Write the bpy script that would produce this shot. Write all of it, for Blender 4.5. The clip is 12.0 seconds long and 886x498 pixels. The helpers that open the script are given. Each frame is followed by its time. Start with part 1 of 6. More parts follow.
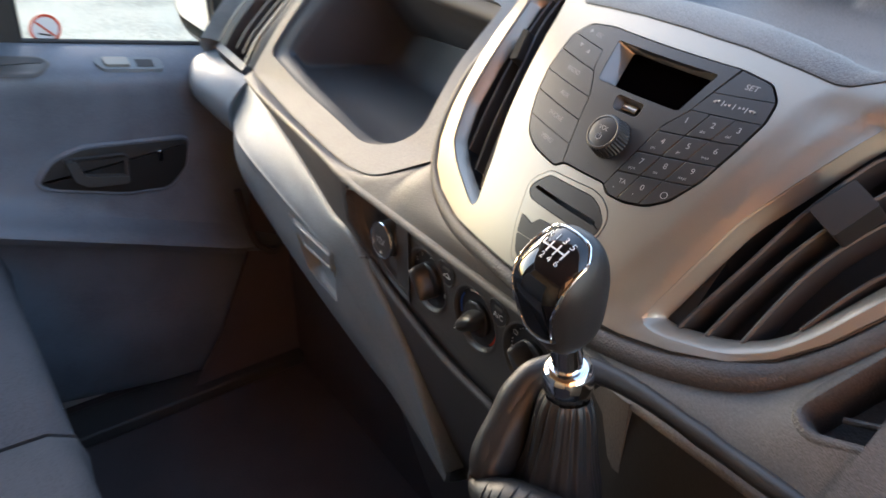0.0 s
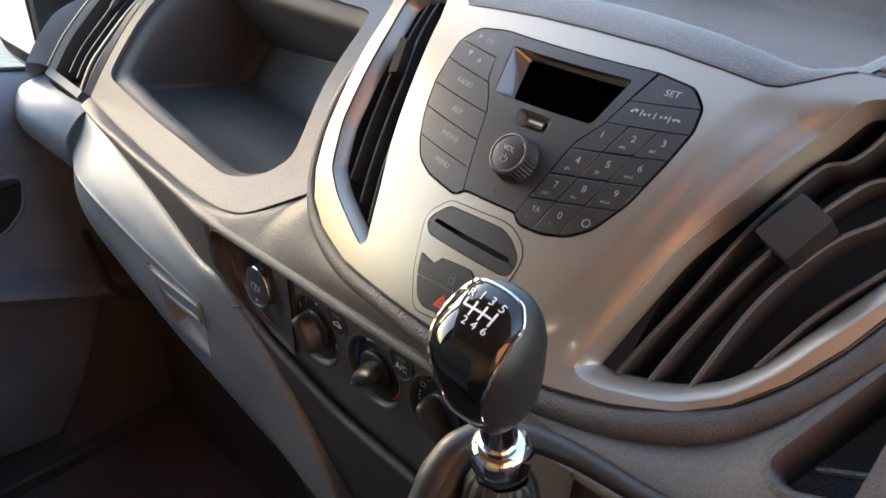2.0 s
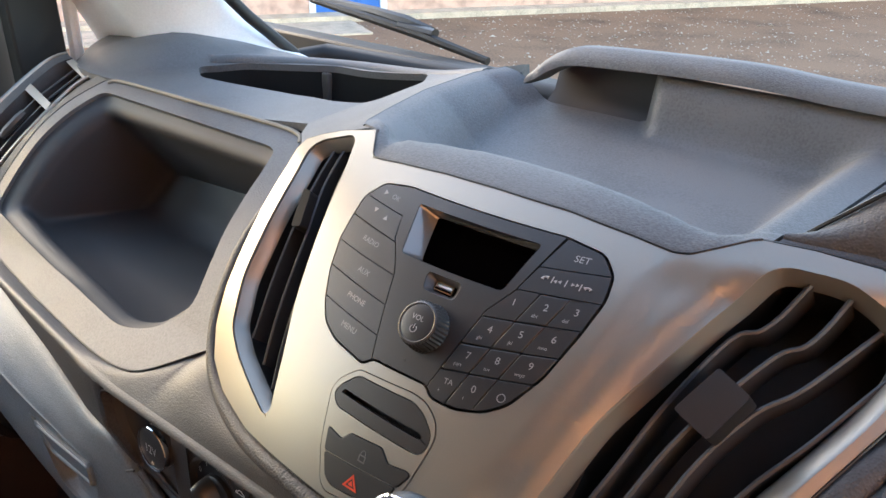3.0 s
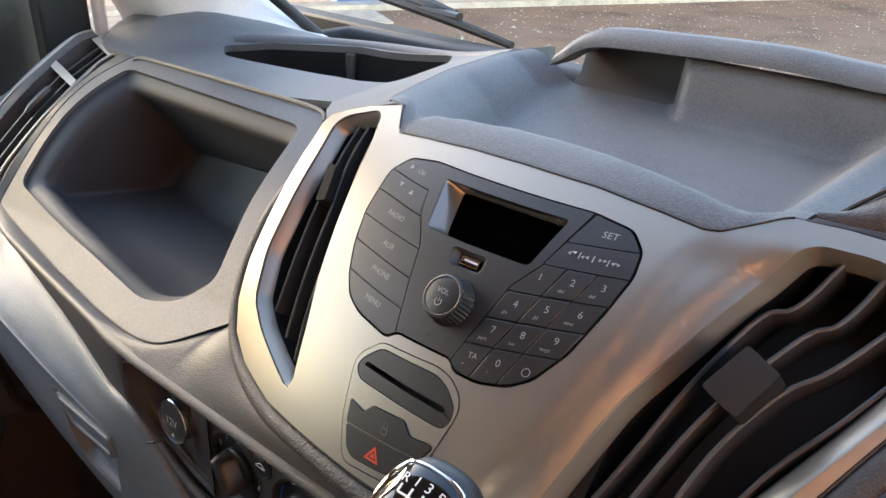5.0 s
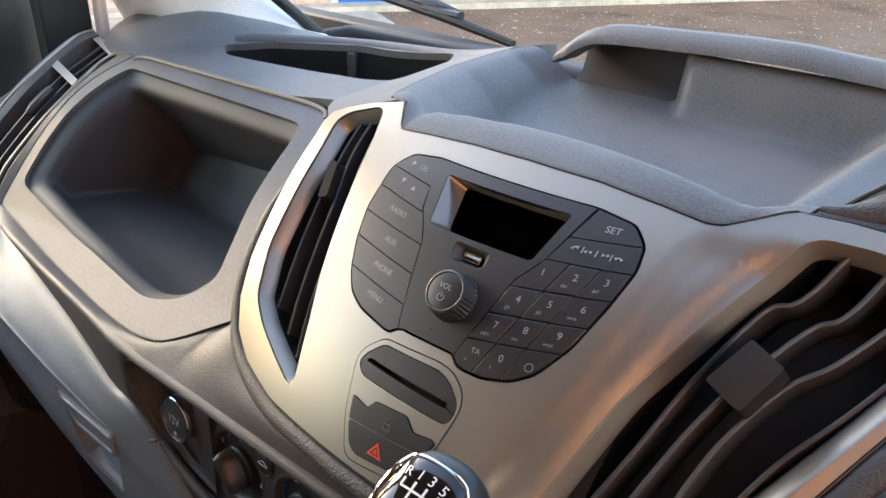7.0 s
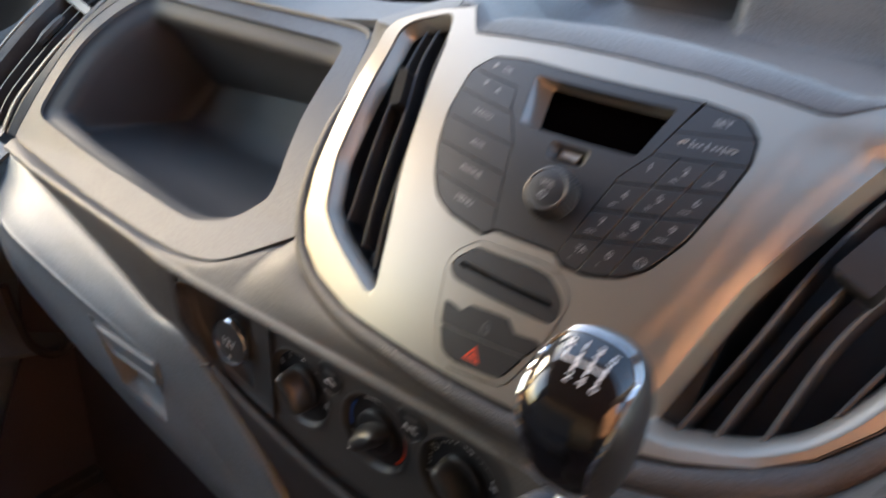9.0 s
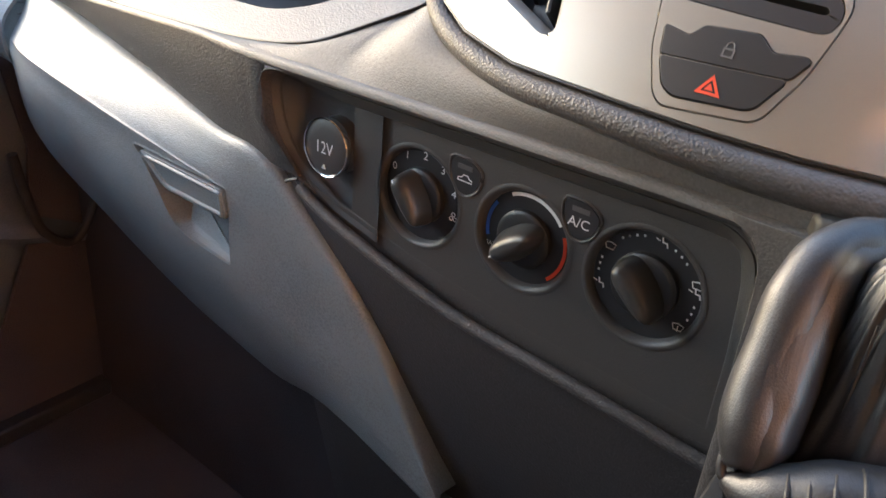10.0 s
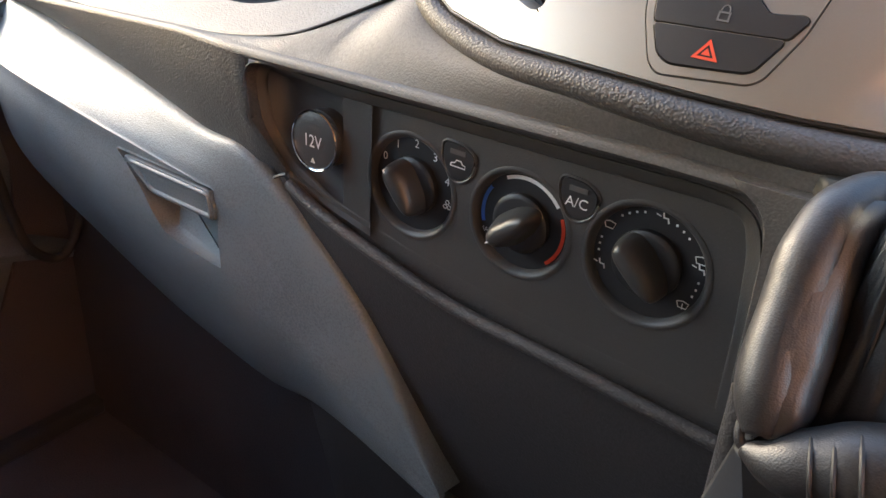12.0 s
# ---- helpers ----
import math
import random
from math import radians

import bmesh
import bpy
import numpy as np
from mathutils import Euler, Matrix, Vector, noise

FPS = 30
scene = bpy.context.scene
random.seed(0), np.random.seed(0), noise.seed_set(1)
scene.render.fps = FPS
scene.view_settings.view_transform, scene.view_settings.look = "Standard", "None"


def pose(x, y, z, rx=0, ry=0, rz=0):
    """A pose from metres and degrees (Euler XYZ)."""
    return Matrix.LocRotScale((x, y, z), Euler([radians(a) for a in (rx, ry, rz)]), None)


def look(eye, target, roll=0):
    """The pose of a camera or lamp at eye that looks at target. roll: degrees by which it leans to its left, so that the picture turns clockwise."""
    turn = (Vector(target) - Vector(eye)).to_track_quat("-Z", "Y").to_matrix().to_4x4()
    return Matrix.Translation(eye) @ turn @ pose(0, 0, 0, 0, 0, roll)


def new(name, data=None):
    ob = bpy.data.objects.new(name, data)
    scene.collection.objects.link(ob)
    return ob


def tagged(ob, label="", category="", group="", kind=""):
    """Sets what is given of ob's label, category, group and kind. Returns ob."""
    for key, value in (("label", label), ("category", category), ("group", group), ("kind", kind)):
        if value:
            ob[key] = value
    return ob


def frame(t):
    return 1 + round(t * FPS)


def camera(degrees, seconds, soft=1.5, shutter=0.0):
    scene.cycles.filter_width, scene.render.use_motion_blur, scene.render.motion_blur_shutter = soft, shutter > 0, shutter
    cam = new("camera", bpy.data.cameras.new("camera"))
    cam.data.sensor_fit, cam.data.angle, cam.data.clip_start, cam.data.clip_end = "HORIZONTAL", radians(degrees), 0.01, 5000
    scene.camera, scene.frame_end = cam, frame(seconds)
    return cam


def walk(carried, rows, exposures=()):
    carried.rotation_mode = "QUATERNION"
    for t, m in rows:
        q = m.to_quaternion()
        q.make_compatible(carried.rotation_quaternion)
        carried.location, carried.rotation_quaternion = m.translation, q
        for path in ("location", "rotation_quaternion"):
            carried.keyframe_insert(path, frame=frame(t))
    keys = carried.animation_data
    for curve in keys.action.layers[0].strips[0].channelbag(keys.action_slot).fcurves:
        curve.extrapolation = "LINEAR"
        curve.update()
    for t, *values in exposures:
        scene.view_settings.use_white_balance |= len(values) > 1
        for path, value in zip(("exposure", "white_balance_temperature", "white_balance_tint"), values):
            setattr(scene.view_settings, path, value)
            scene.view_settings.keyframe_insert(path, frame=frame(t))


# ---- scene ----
cam = camera(56.6, 12.0, shutter=0.45)
# the path lies in a frame that leans 6 degrees against the van's own
VAN = pose(0, 0, 1.0, 6.0, 0, 0) @ pose(-0.004, 0, -1.0)
PATH = [
    (0, (0.375, -0.365, 1.27), (-1.033, 0.486, 0.133), -5.9),
    (0.5, (0.295, -0.323, 1.245), (-0.97, 0.622, 0.017), -5.7),
    (1, (0.298, -0.323, 1.243), (-0.907, 0.746, 0.058), -4.3),
    (1.5, (0.299, -0.325, 1.246), (-0.915, 0.748, 0.073), -4.9),
    (2, (0.298, -0.322, 1.243), (-0.924, 0.764, 0.091), -4.9),
    (2.5, (0.288, -0.294, 1.276), (-0.935, 0.923, 0.265), -5.3),
    (3, (0.272, -0.285, 1.269), (-0.873, 1.029, 0.287), -2.7),
    (5, (0.269, -0.291, 1.259), (-0.899, 0.99, 0.261), -2.2),
    (5.5, (0.27, -0.291, 1.258), (-0.904, 0.985, 0.26), -2.4),
    (6, (0.269, -0.292, 1.257), (-0.9, 0.989, 0.26), -2.4),
    (6.5, (0.269, -0.292, 1.256), (-0.903, 0.988, 0.261), -2.4),
    (8.5, (0.267, -0.292, 1.254), (-0.891, 0.995, 0.253), -2.3),
    (9, (0.219, -0.341, 1.217), (-0.876, 0.95, 0.151), -1.4),
    (9.5, (0.141, -0.376, 1.119), (-0.973, 0.859, 0.009), -0.9),
    (10, (0.121, -0.387, 1.06), (-0.914, 0.922, -0.043), 1.5),
    (10.5, (0.118, -0.386, 1.05), (-0.925, 0.944, -0.02), -0.5),
    (11, (0.119, -0.386, 1.044), (-0.928, 0.944, -0.021), -0.8),
    (11.5, (0.118, -0.386, 1.044), (-0.914, 0.946, -0.034), -0.6),
    (12, (0.118, -0.387, 1.043), (-0.91, 0.948, -0.035), -0.3),
]
walk(cam, [(t, VAN @ look(eye, target, roll)) for t, eye, target, roll in PATH], [(0, 3.35, 6800, 16), (2.0, 3.33, 6800, 16), (2.6, 3.2, 6800, 16), (8.8, 3.2, 6800, 16), (9.5, 3.1, 6800, 16), (10.0, 4.1, 6750, 15), (10.6, 4.02, 6750, 15), (12, 4.0, 6750, 15)])

from mathutils.bvhtree import BVHTree

# ---- light ----
world = bpy.data.worlds.new("sky")
scene.world = world
world.use_nodes = True
wn = world.node_tree
sky = wn.nodes.new("ShaderNodeTexSky")
sky.sky_type, sky.sun_disc = "NISHITA", False
sky.sun_elevation, sky.sun_rotation = radians(14), radians(276)
wn.links.new(sky.outputs[0], wn.nodes["Background"].inputs[0])
wn.nodes["Background"].inputs[1].default_value = 0.15
sun = new("sun", bpy.data.lights.new("sun", "SUN"))
sun.data.energy, sun.data.angle, sun.data.color = 0.45, radians(20), (1.0, 0.86, 0.68)
sun.matrix_world = look((-5, 0.53, 1.25), (0, 0, 0))


# ---- materials ----
def material(name, colour, rough=0.5, metal=0.0, grain=0.0, scale=400.0, bump=0.0, wear=0.12, dirt=6.0, spec=0.5, coat=0.0):
    """A painted, moulded or woven surface: base colour varied at two scales, fine relief of its grain."""
    m = bpy.data.materials.new(name)
    m.use_nodes = True
    n, l = m.node_tree.nodes, m.node_tree.links
    b = n["Principled BSDF"]
    b.inputs["Roughness"].default_value, b.inputs["Metallic"].default_value = rough, metal
    b.inputs["Specular IOR Level"].default_value = spec
    b.inputs["Coat Weight"].default_value = coat
    co = n.new("ShaderNodeTexCoord")
    big, small = n.new("ShaderNodeTexNoise"), n.new("ShaderNodeTexNoise")
    big.inputs["Scale"].default_value, big.inputs["Detail"].default_value = dirt, 6
    small.inputs["Scale"].default_value, small.inputs["Detail"].default_value = scale, 3
    for t in (big, small):
        l.new(co.outputs["Object"], t.inputs["Vector"])
    add = n.new("ShaderNodeMath")
    add.operation = "MULTIPLY_ADD"
    l.new(small.outputs[0], add.inputs[0])
    add.inputs[1].default_value = 0.5 + grain
    l.new(big.outputs[0], add.inputs[2])
    ramp = n.new("ShaderNodeValToRGB")
    c = Vector(colour)
    ramp.color_ramp.elements[0].position, ramp.color_ramp.elements[1].position = 0.45, 1.05
    ramp.color_ramp.elements[0].color = (*(c * (1 - wear - grain)), 1)
    ramp.color_ramp.elements[1].color = (*[min(1, v * (1 + wear + grain)) for v in c], 1)
    l.new(add.outputs[0], ramp.inputs[0])
    l.new(ramp.outputs[0], b.inputs["Base Color"])
    rr = n.new("ShaderNodeMapRange")
    l.new(big.outputs[0], rr.inputs[0])
    rr.inputs["To Min"].default_value, rr.inputs["To Max"].default_value = max(0.02, rough - 0.07), min(1, rough + 0.07)
    l.new(rr.outputs[0], b.inputs["Roughness"])
    if bump:
        bp = n.new("ShaderNodeBump")
        bp.inputs["Strength"].default_value, bp.inputs["Distance"].default_value = bump, 0.001
        l.new(small.outputs[0], bp.inputs["Height"])
        l.new(bp.outputs[0], b.inputs["Normal"])
    return m


def leather_material(name, colour, rough, scale, bump):
    """Moulded leather grain: cells with rounded tops."""
    m = material(name, colour, rough, grain=0.28, scale=scale * 0.6, wear=0.14, dirt=9.0)
    n, l = m.node_tree.nodes, m.node_tree.links
    v = n.new("ShaderNodeTexVoronoi")
    v.feature = "SMOOTH_F1"
    v.inputs["Scale"].default_value = scale
    co = n.new("ShaderNodeTexCoord")
    l.new(co.outputs["Object"], v.inputs["Vector"])
    bp = n.new("ShaderNodeBump")
    bp.invert = True
    bp.inputs["Strength"].default_value, bp.inputs["Distance"].default_value = bump, 0.0012
    l.new(v.outputs["Distance"], bp.inputs["Height"])
    l.new(bp.outputs[0], n["Principled BSDF"].inputs["Normal"])
    return m


GREY = leather_material("dash_grey_plastic", (0.080, 0.080, 0.081), 0.60, 820, 0.27)
CHARCOAL = leather_material("charcoal_grained_plastic", (0.040, 0.037, 0.036), 0.55, 780, 0.42)
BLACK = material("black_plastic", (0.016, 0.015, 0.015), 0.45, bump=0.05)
SMOOTH = material("smooth_dark_plastic", (0.054, 0.050, 0.047), 0.42, bump=0.22, scale=900)
SILVER = material("satin_silver_paint", (0.315, 0.284, 0.242), 0.38, 0.7, bump=0.06, scale=1500, wear=0.04)
KEY = material("radio_key_plastic", (0.022, 0.0205, 0.020), 0.4, bump=0.06, scale=1200)
BIN = material("bin_plastic", (0.046, 0.045, 0.047), 0.62, bump=0.15, scale=700)
BLUEGREY = leather_material("blue_grey_plastic", (0.124, 0.140, 0.148), 0.42, 1100, 0.22)
DOORTRIM = leather_material("dark_blue_grey_trim", (0.094, 0.108, 0.130), 0.50, 1100, 0.22)
CHROME = material("chrome", (0.85, 0.85, 0.86), 0.06, 1.0, wear=0.02)
GLOSS = material("gloss_black", (0.006, 0.006, 0.007), 0.06, coat=0.5, wear=0.0)
LEATHER = leather_material("black_leather", (0.014, 0.014, 0.015), 0.46, 1700, 0.13)
SCREEN = material("display_screen", (0.0012, 0.0008, 0.0008), 0.5, wear=0.0, spec=0.0)
WHITE = material("white_print", (0.75, 0.75, 0.74), 0.5, wear=0.03)
RED = material("red_print", (0.62, 0.06, 0.02), 0.5)
BLUE = material("blue_print", (0.03, 0.12, 0.5), 0.5)
CREAM = material("cream_pillar_trim", (0.86, 0.85, 0.82), 0.6, bump=0.1)
CLOTH = material("grey_seat_cloth", (0.05, 0.05, 0.056), 0.9, grain=0.5, bump=0.9, scale=420)
# tan tint added to warm the light bounced from overhead
HEADLINER = material("tinted_headliner", (0.42, 0.245, 0.13), 0.9, bump=0.3)
RUBBER = material("black_rubber", (0.012, 0.012, 0.012), 0.6, bump=0.2)


# ---- mesh helpers ----
def finish(name, bm, mat, parent=None, label="", bevel=0.0, smooth=35, seg=2):
    """Links a bmesh as one mesh object, under its parent where one is given."""
    bmesh.ops.remove_doubles(bm, verts=bm.verts, dist=1e-5)
    bmesh.ops.recalc_face_normals(bm, faces=bm.faces)
    me = bpy.data.meshes.new(name)
    bm.to_mesh(me)
    bm.free()
    me.materials.append(mat)
    for p in me.polygons:
        p.use_smooth = True
    me.set_sharp_from_angle(angle=radians(smooth))
    ob = new(name, me)
    if parent:
        ob.parent = parent
    if bevel:
        mod = ob.modifiers.new("edge", "BEVEL")
        mod.width, mod.segments, mod.limit_method, mod.angle_limit = bevel, seg, "ANGLE", radians(40)
        mod.harden_normals = False
    if label:
        ob["label"] = label
    return ob


def part(name, bm, mat, parent, label="", bevel=0.0, smooth=35, seg=2):
    return finish(name, bm, mat, parent, label, bevel, smooth, seg)


def thing(name, label, category, at=(0, 0, 0), group="", kind=""):
    ob = new(name)
    ob.location = at
    ob.empty_display_size = 0.02
    return tagged(ob, label, category, group, kind)


def rounded(points, r, seg=4):
    """The outline with its corners rounded."""
    res, n = [], len(points)
    for i in range(n):
        a, b, c = (Vector(points[(i + k) % n]) for k in (-1, 0, 1))
        u, v = a - b, c - b
        rr = min(r, 0.45 * u.length, 0.45 * v.length)
        p, q = b + u.normalized() * rr, b + v.normalized() * rr
        for k in range(seg + 1):
            f = k / seg
            res.append(tuple(p * (1 - f) ** 2 + b * 2 * f * (1 - f) + q * f * f))
    return res


def smooth_line(points, steps=6):
    """A Catmull-Rom curve through the points."""
    ps = [Vector(p) for p in points]
    ps = [ps[0] * 2 - ps[1]] + ps + [ps[-1] * 2 - ps[-2]]
    res = []
    for i in range(1, len(ps) - 2):
        p0, p1, p2, p3 = ps[i - 1:i + 3]
        for k in range(steps):
            t = k / steps
            res.append(0.5 * (2 * p1 + (p2 - p0) * t + (2 * p0 - 5 * p1 + 4 * p2 - p3) * t * t + (3 * p1 - p0 - 3 * p2 + p3) * t ** 3))
    return res + [ps[-2]]


def plate(bm, outline, depth0, depth1, warp=None, holes=(), cell=0.012, open_back=False):
    """A slab over a 2D outline with holes, from depth0 (back) to depth1 (front), cut into cells and bent by warp(x, s, n)."""
    tmp = bmesh.new()
    edges = []
    for loop in (outline, *holes):
        vs = [tmp.verts.new((p[0], p[1], 0)) for p in loop]
        edges += [tmp.edges.new((vs[i], vs[(i + 1) % len(vs)])) for i in range(len(vs))]
    bmesh.ops.triangle_fill(tmp, use_beauty=True, use_dissolve=False, edges=edges)
    if cell:
        for k in (0, 1):
            cs = [v.co[k] for v in tmp.verts]
            lo, hi = min(cs), max(cs)
            for i in range(1, int((hi - lo) / cell) + 1):
                co, no = [0, 0, 0], [0, 0, 0]
                co[k], no[k] = lo + i * (hi - lo) / (int((hi - lo) / cell) + 1), 1
                bmesh.ops.bisect_plane(tmp, geom=tmp.verts[:] + tmp.edges[:] + tmp.faces[:], plane_co=co, plane_no=no, dist=1e-6)
    bmesh.ops.recalc_face_normals(tmp, faces=tmp.faces)
    warp = warp or (lambda x, s, n: (x, s, n))
    top = {v: bm.verts.new(warp(v.co.x, v.co.y, depth1)) for v in tmp.verts}
    back = {v: bm.verts.new(warp(v.co.x, v.co.y, depth0)) for v in tmp.verts} if depth0 != depth1 else None
    for f in tmp.faces:
        bm.faces.new([top[v] for v in f.verts])
        if back and not open_back:
            bm.faces.new([back[v] for v in reversed(f.verts)])
    if back:
        for e in tmp.edges:
            if len(e.link_faces) == 1:
                a, b = e.verts
                bm.faces.new((top[a], top[b], back[b], back[a]))
    tmp.free()
    return bm


def dense(outline, step):
    """The outline with points no further apart than step."""
    res = []
    for a, b in zip(outline, outline[1:] + outline[:1]):
        n = max(1, math.ceil(math.dist(a, b) / step))
        res += [(a[0] + (b[0] - a[0]) * k / n, a[1] + (b[1] - a[1]) * k / n) for k in range(n)]
    return res


def grid(bm, rows, close_u=False):
    """A quad sheet through rows of points."""
    vs = [[bm.verts.new(p) for p in r] for r in rows]
    for a, b in zip(vs, vs[1:]):
        n = len(a)
        for i in range(n if close_u else n - 1):
            j = (i + 1) % n
            bm.faces.new((a[i], a[j], b[j], b[i]))
    return vs


def shell(rows, thick, out=(0, -0.5, 0.6)):
    """A quad sheet with thickness, laid behind the side that looks out."""
    bm = bmesh.new()
    grid(bm, rows)
    bmesh.ops.recalc_face_normals(bm, faces=bm.faces)
    bm.normal_update()
    if out and sum((f.normal * f.calc_area() for f in bm.faces), Vector()).dot(Vector(out)) < 0:
        bmesh.ops.reverse_faces(bm, faces=bm.faces[:])
    bmesh.ops.solidify(bm, geom=bm.faces[:], thickness=thick)
    return bm


def body(rows, off):
    """A closed sheet: the rows in front, the same moved by off behind, walls round the rim."""
    bm = bmesh.new()
    a = grid(bm, rows)
    b = grid(bm, [[Vector(p) + Vector(off) for p in r] for r in rows])
    rim = lambda g: g[0][:-1] + [r[-1] for r in g[:-1]] + g[-1][:0:-1] + [r[0] for r in g[:0:-1]]
    ra, rb = rim(a), rim(b)
    for i in range(len(ra)):
        j = (i + 1) % len(ra)
        bm.faces.new((ra[i], ra[j], rb[j], rb[i]))
    return bm


def tube(bm, path, radius, sides=10, flat=1.0, caps=True, up=(0, 0, 1)):
    """A rod along a path; radius may be a list."""
    ps = [Vector(p) for p in path]
    rings = []
    for i, p in enumerate(ps):
        d = (ps[min(i + 1, len(ps) - 1)] - ps[max(i - 1, 0)]).normalized()
        u = Vector(up).cross(d)
        u = u.normalized() if u.length > 1e-4 else Vector((1, 0, 0))
        v = d.cross(u)
        r = radius[i] if isinstance(radius, (list, tuple)) else radius
        rings.append([p + (u * math.cos(a) + v * math.sin(a) * flat) * r for a in (2 * math.pi * k / sides for k in range(sides))])
    vs = grid(bm, rings, True)
    if caps:
        bm.faces.new(list(reversed(vs[0])))
        bm.faces.new(vs[-1])
    return bm


def lathe(bm, profile, axis=(0, 0, 1), at=(0, 0, 0), sides=32, knurl=0.0):
    """A turned body: profile of (radius, height) along an axis."""
    q = Vector(axis).to_track_quat("Z", "Y")
    rings = []
    for r, h in profile:
        rings.append([Vector(at) + q @ Vector(((r + knurl * (k % 2)) * math.cos(2 * math.pi * k / sides), (r + knurl * (k % 2)) * math.sin(2 * math.pi * k / sides), h)) for k in range(sides)])
    vs = grid(bm, rings, True)
    bm.faces.new(list(reversed(vs[0])))
    bm.faces.new(vs[-1])
    return bm


def box(bm, lo, hi):
    m = Matrix.Translation((Vector(lo) + Vector(hi)) / 2) @ Matrix.Diagonal((*(Vector(hi) - Vector(lo)), 1))
    bmesh.ops.create_cube(bm, size=1, matrix=m)
    return bm


def circle(cx, cy, r, n=32, a0=0.0, a1=360.0):
    return [(cx + r * math.cos(radians(a0 + (a1 - a0) * k / n)), cy + r * math.sin(radians(a0 + (a1 - a0) * k / n))) for k in range(n if a1 - a0 >= 360 else n + 1)]


def words(name, body, size, mat, parent, warp, x, s, n, turn=0.0, squeeze=1.0):
    """Printed characters laid on a surface that warp bends, centred at x, s."""
    cu = bpy.data.curves.new(name, "FONT")
    cu.body, cu.size, cu.align_x, cu.align_y, cu.resolution_u = body, size, "CENTER", "CENTER", 3
    tmp = bpy.data.objects.new(name, cu)
    me = bpy.data.meshes.new_from_object(tmp)
    bpy.data.objects.remove(tmp)
    bpy.data.curves.remove(cu)
    c, d = math.cos(radians(turn)), math.sin(radians(turn))
    for v in me.vertices:
        px, py = v.co.x * squeeze, v.co.y
        v.co = Vector(warp(x + px * c - py * d, s + px * d + py * c, n))
    me.materials.append(mat)
    ob = new(name, me)
    ob.parent = parent
    return ob


def ease(f):
    f = max(0.0, min(1.0, f))
    return f * f * (3 - 2 * f)


# ---- the shape of the centre stack: a convex face, raked, bowed in plan ----
def stack(x, s, n=0.0):
    b = 0.04 * (s / 0.175) * (1 - s / 0.175)
    return Vector((x, -0.060 + 0.657 * s - 0.754 * (b + n) + 1.0 * x * x, 0.923 + 0.754 * s + 0.657 * (b + n)))


def silver(x, s, n=0.0):
    """The silver surround on the stack: two soft folds step down towards the driver's vent."""
    a = float(np.interp(s, [-0.02, 0.037, 0.063, 0.107, 0.152, 0.18], [0.058, 0.080, 0.0915, 0.1025, 0.110, 0.116]))
    b = float(np.interp(s, [-0.02, 0.0, 0.057, 0.092, 0.1295, 0.1447, 0.18], [0.085, 0.090, 0.1035, 0.115, 0.126, 0.1325, 0.151]))
    drop = 0.0032 * ease((x - a + 0.006) / 0.013) + 0.0036 * ease((x - b + 0.006) / 0.012)
    return stack(x, s, n - drop * ease((0.182 - s) / 0.025) * ease((s + 0.014) / 0.02))


def face(y):
    """A surface that faces the seats, at depth y: x across, s up, n towards the seats."""
    return lambda x, s, n: Vector((x, y - n, s))


GREYPRINT = material("grey_print", (0.11, 0.105, 0.10), 0.5)
# colour picked for warm reflections off walls out of view
WARMPANEL = material("warm_reflecting_panel", (0.54, 0.31, 0.15), 0.6, grain=0.15, scale=60, bump=0.2)
PAD = leather_material("soft_grained_pad", (0.060, 0.057, 0.054), 0.55, 1050, 0.26)
KNEE = leather_material("darkened_charcoal_plastic", (0.027, 0.024, 0.024), 0.6, 900, 0.3)
FLOORMAT = material("black_floor_mat", (0.044, 0.035, 0.038), 0.9, grain=0.4, bump=0.8, scale=500)
PANEL = material("heater_panel_plastic", (0.052, 0.048, 0.045), 0.56, bump=0.25, scale=900)
TAN = material("tan_beading", (0.20, 0.17, 0.13), 0.55, bump=0.1, scale=900)
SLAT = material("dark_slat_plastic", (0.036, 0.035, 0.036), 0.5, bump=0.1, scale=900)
KNOBDARK = material("dark_knob_plastic", (0.034, 0.033, 0.032), 0.36, bump=0.05)
PRINT = material("radio_print", (0.32, 0.31, 0.30), 0.5, wear=0.05)

BEZEL = material("glossy_grey_bezel", (0.16, 0.15, 0.14), 0.16, 0.25, coat=0.6, wear=0.03)
TAB = material("matt_black_tab", (0.014, 0.014, 0.014), 0.8, spec=0.12, bump=0.1)


# ---- outlines on the centre stack: x across, s up the face ----
RADIO = rounded([(-0.057, 0.1725), (-0.079, 0.168), (-0.089, 0.154), (-0.0875, 0.123), (-0.081, 0.102), (-0.072, 0.084), (-0.063, 0.073), (-0.050, 0.067), (-0.022, 0.0625), (-0.016, 0.068),
                 (0.024, 0.068), (0.029, 0.0625), (0.045, 0.062), (0.061, 0.066), (0.072, 0.074), (0.083, 0.093), (0.0905, 0.120), (0.0945, 0.142), (0.092, 0.157), (0.082, 0.168), (0.058, 0.1725)], 0.004, 3)
SWITCH = rounded([(-0.0355, 0.041), (-0.033, 0.048), (-0.022, 0.0585), (0.019, 0.0605), (0.029, 0.0585), (0.038, 0.052), (0.0418, 0.044), (0.0405, 0.034), (0.036, 0.014), (0.0268, -0.005), (0.0225, -0.008), (-0.015, -0.0112), (-0.020, -0.0075), (-0.0285, 0.011)], 0.004, 3)
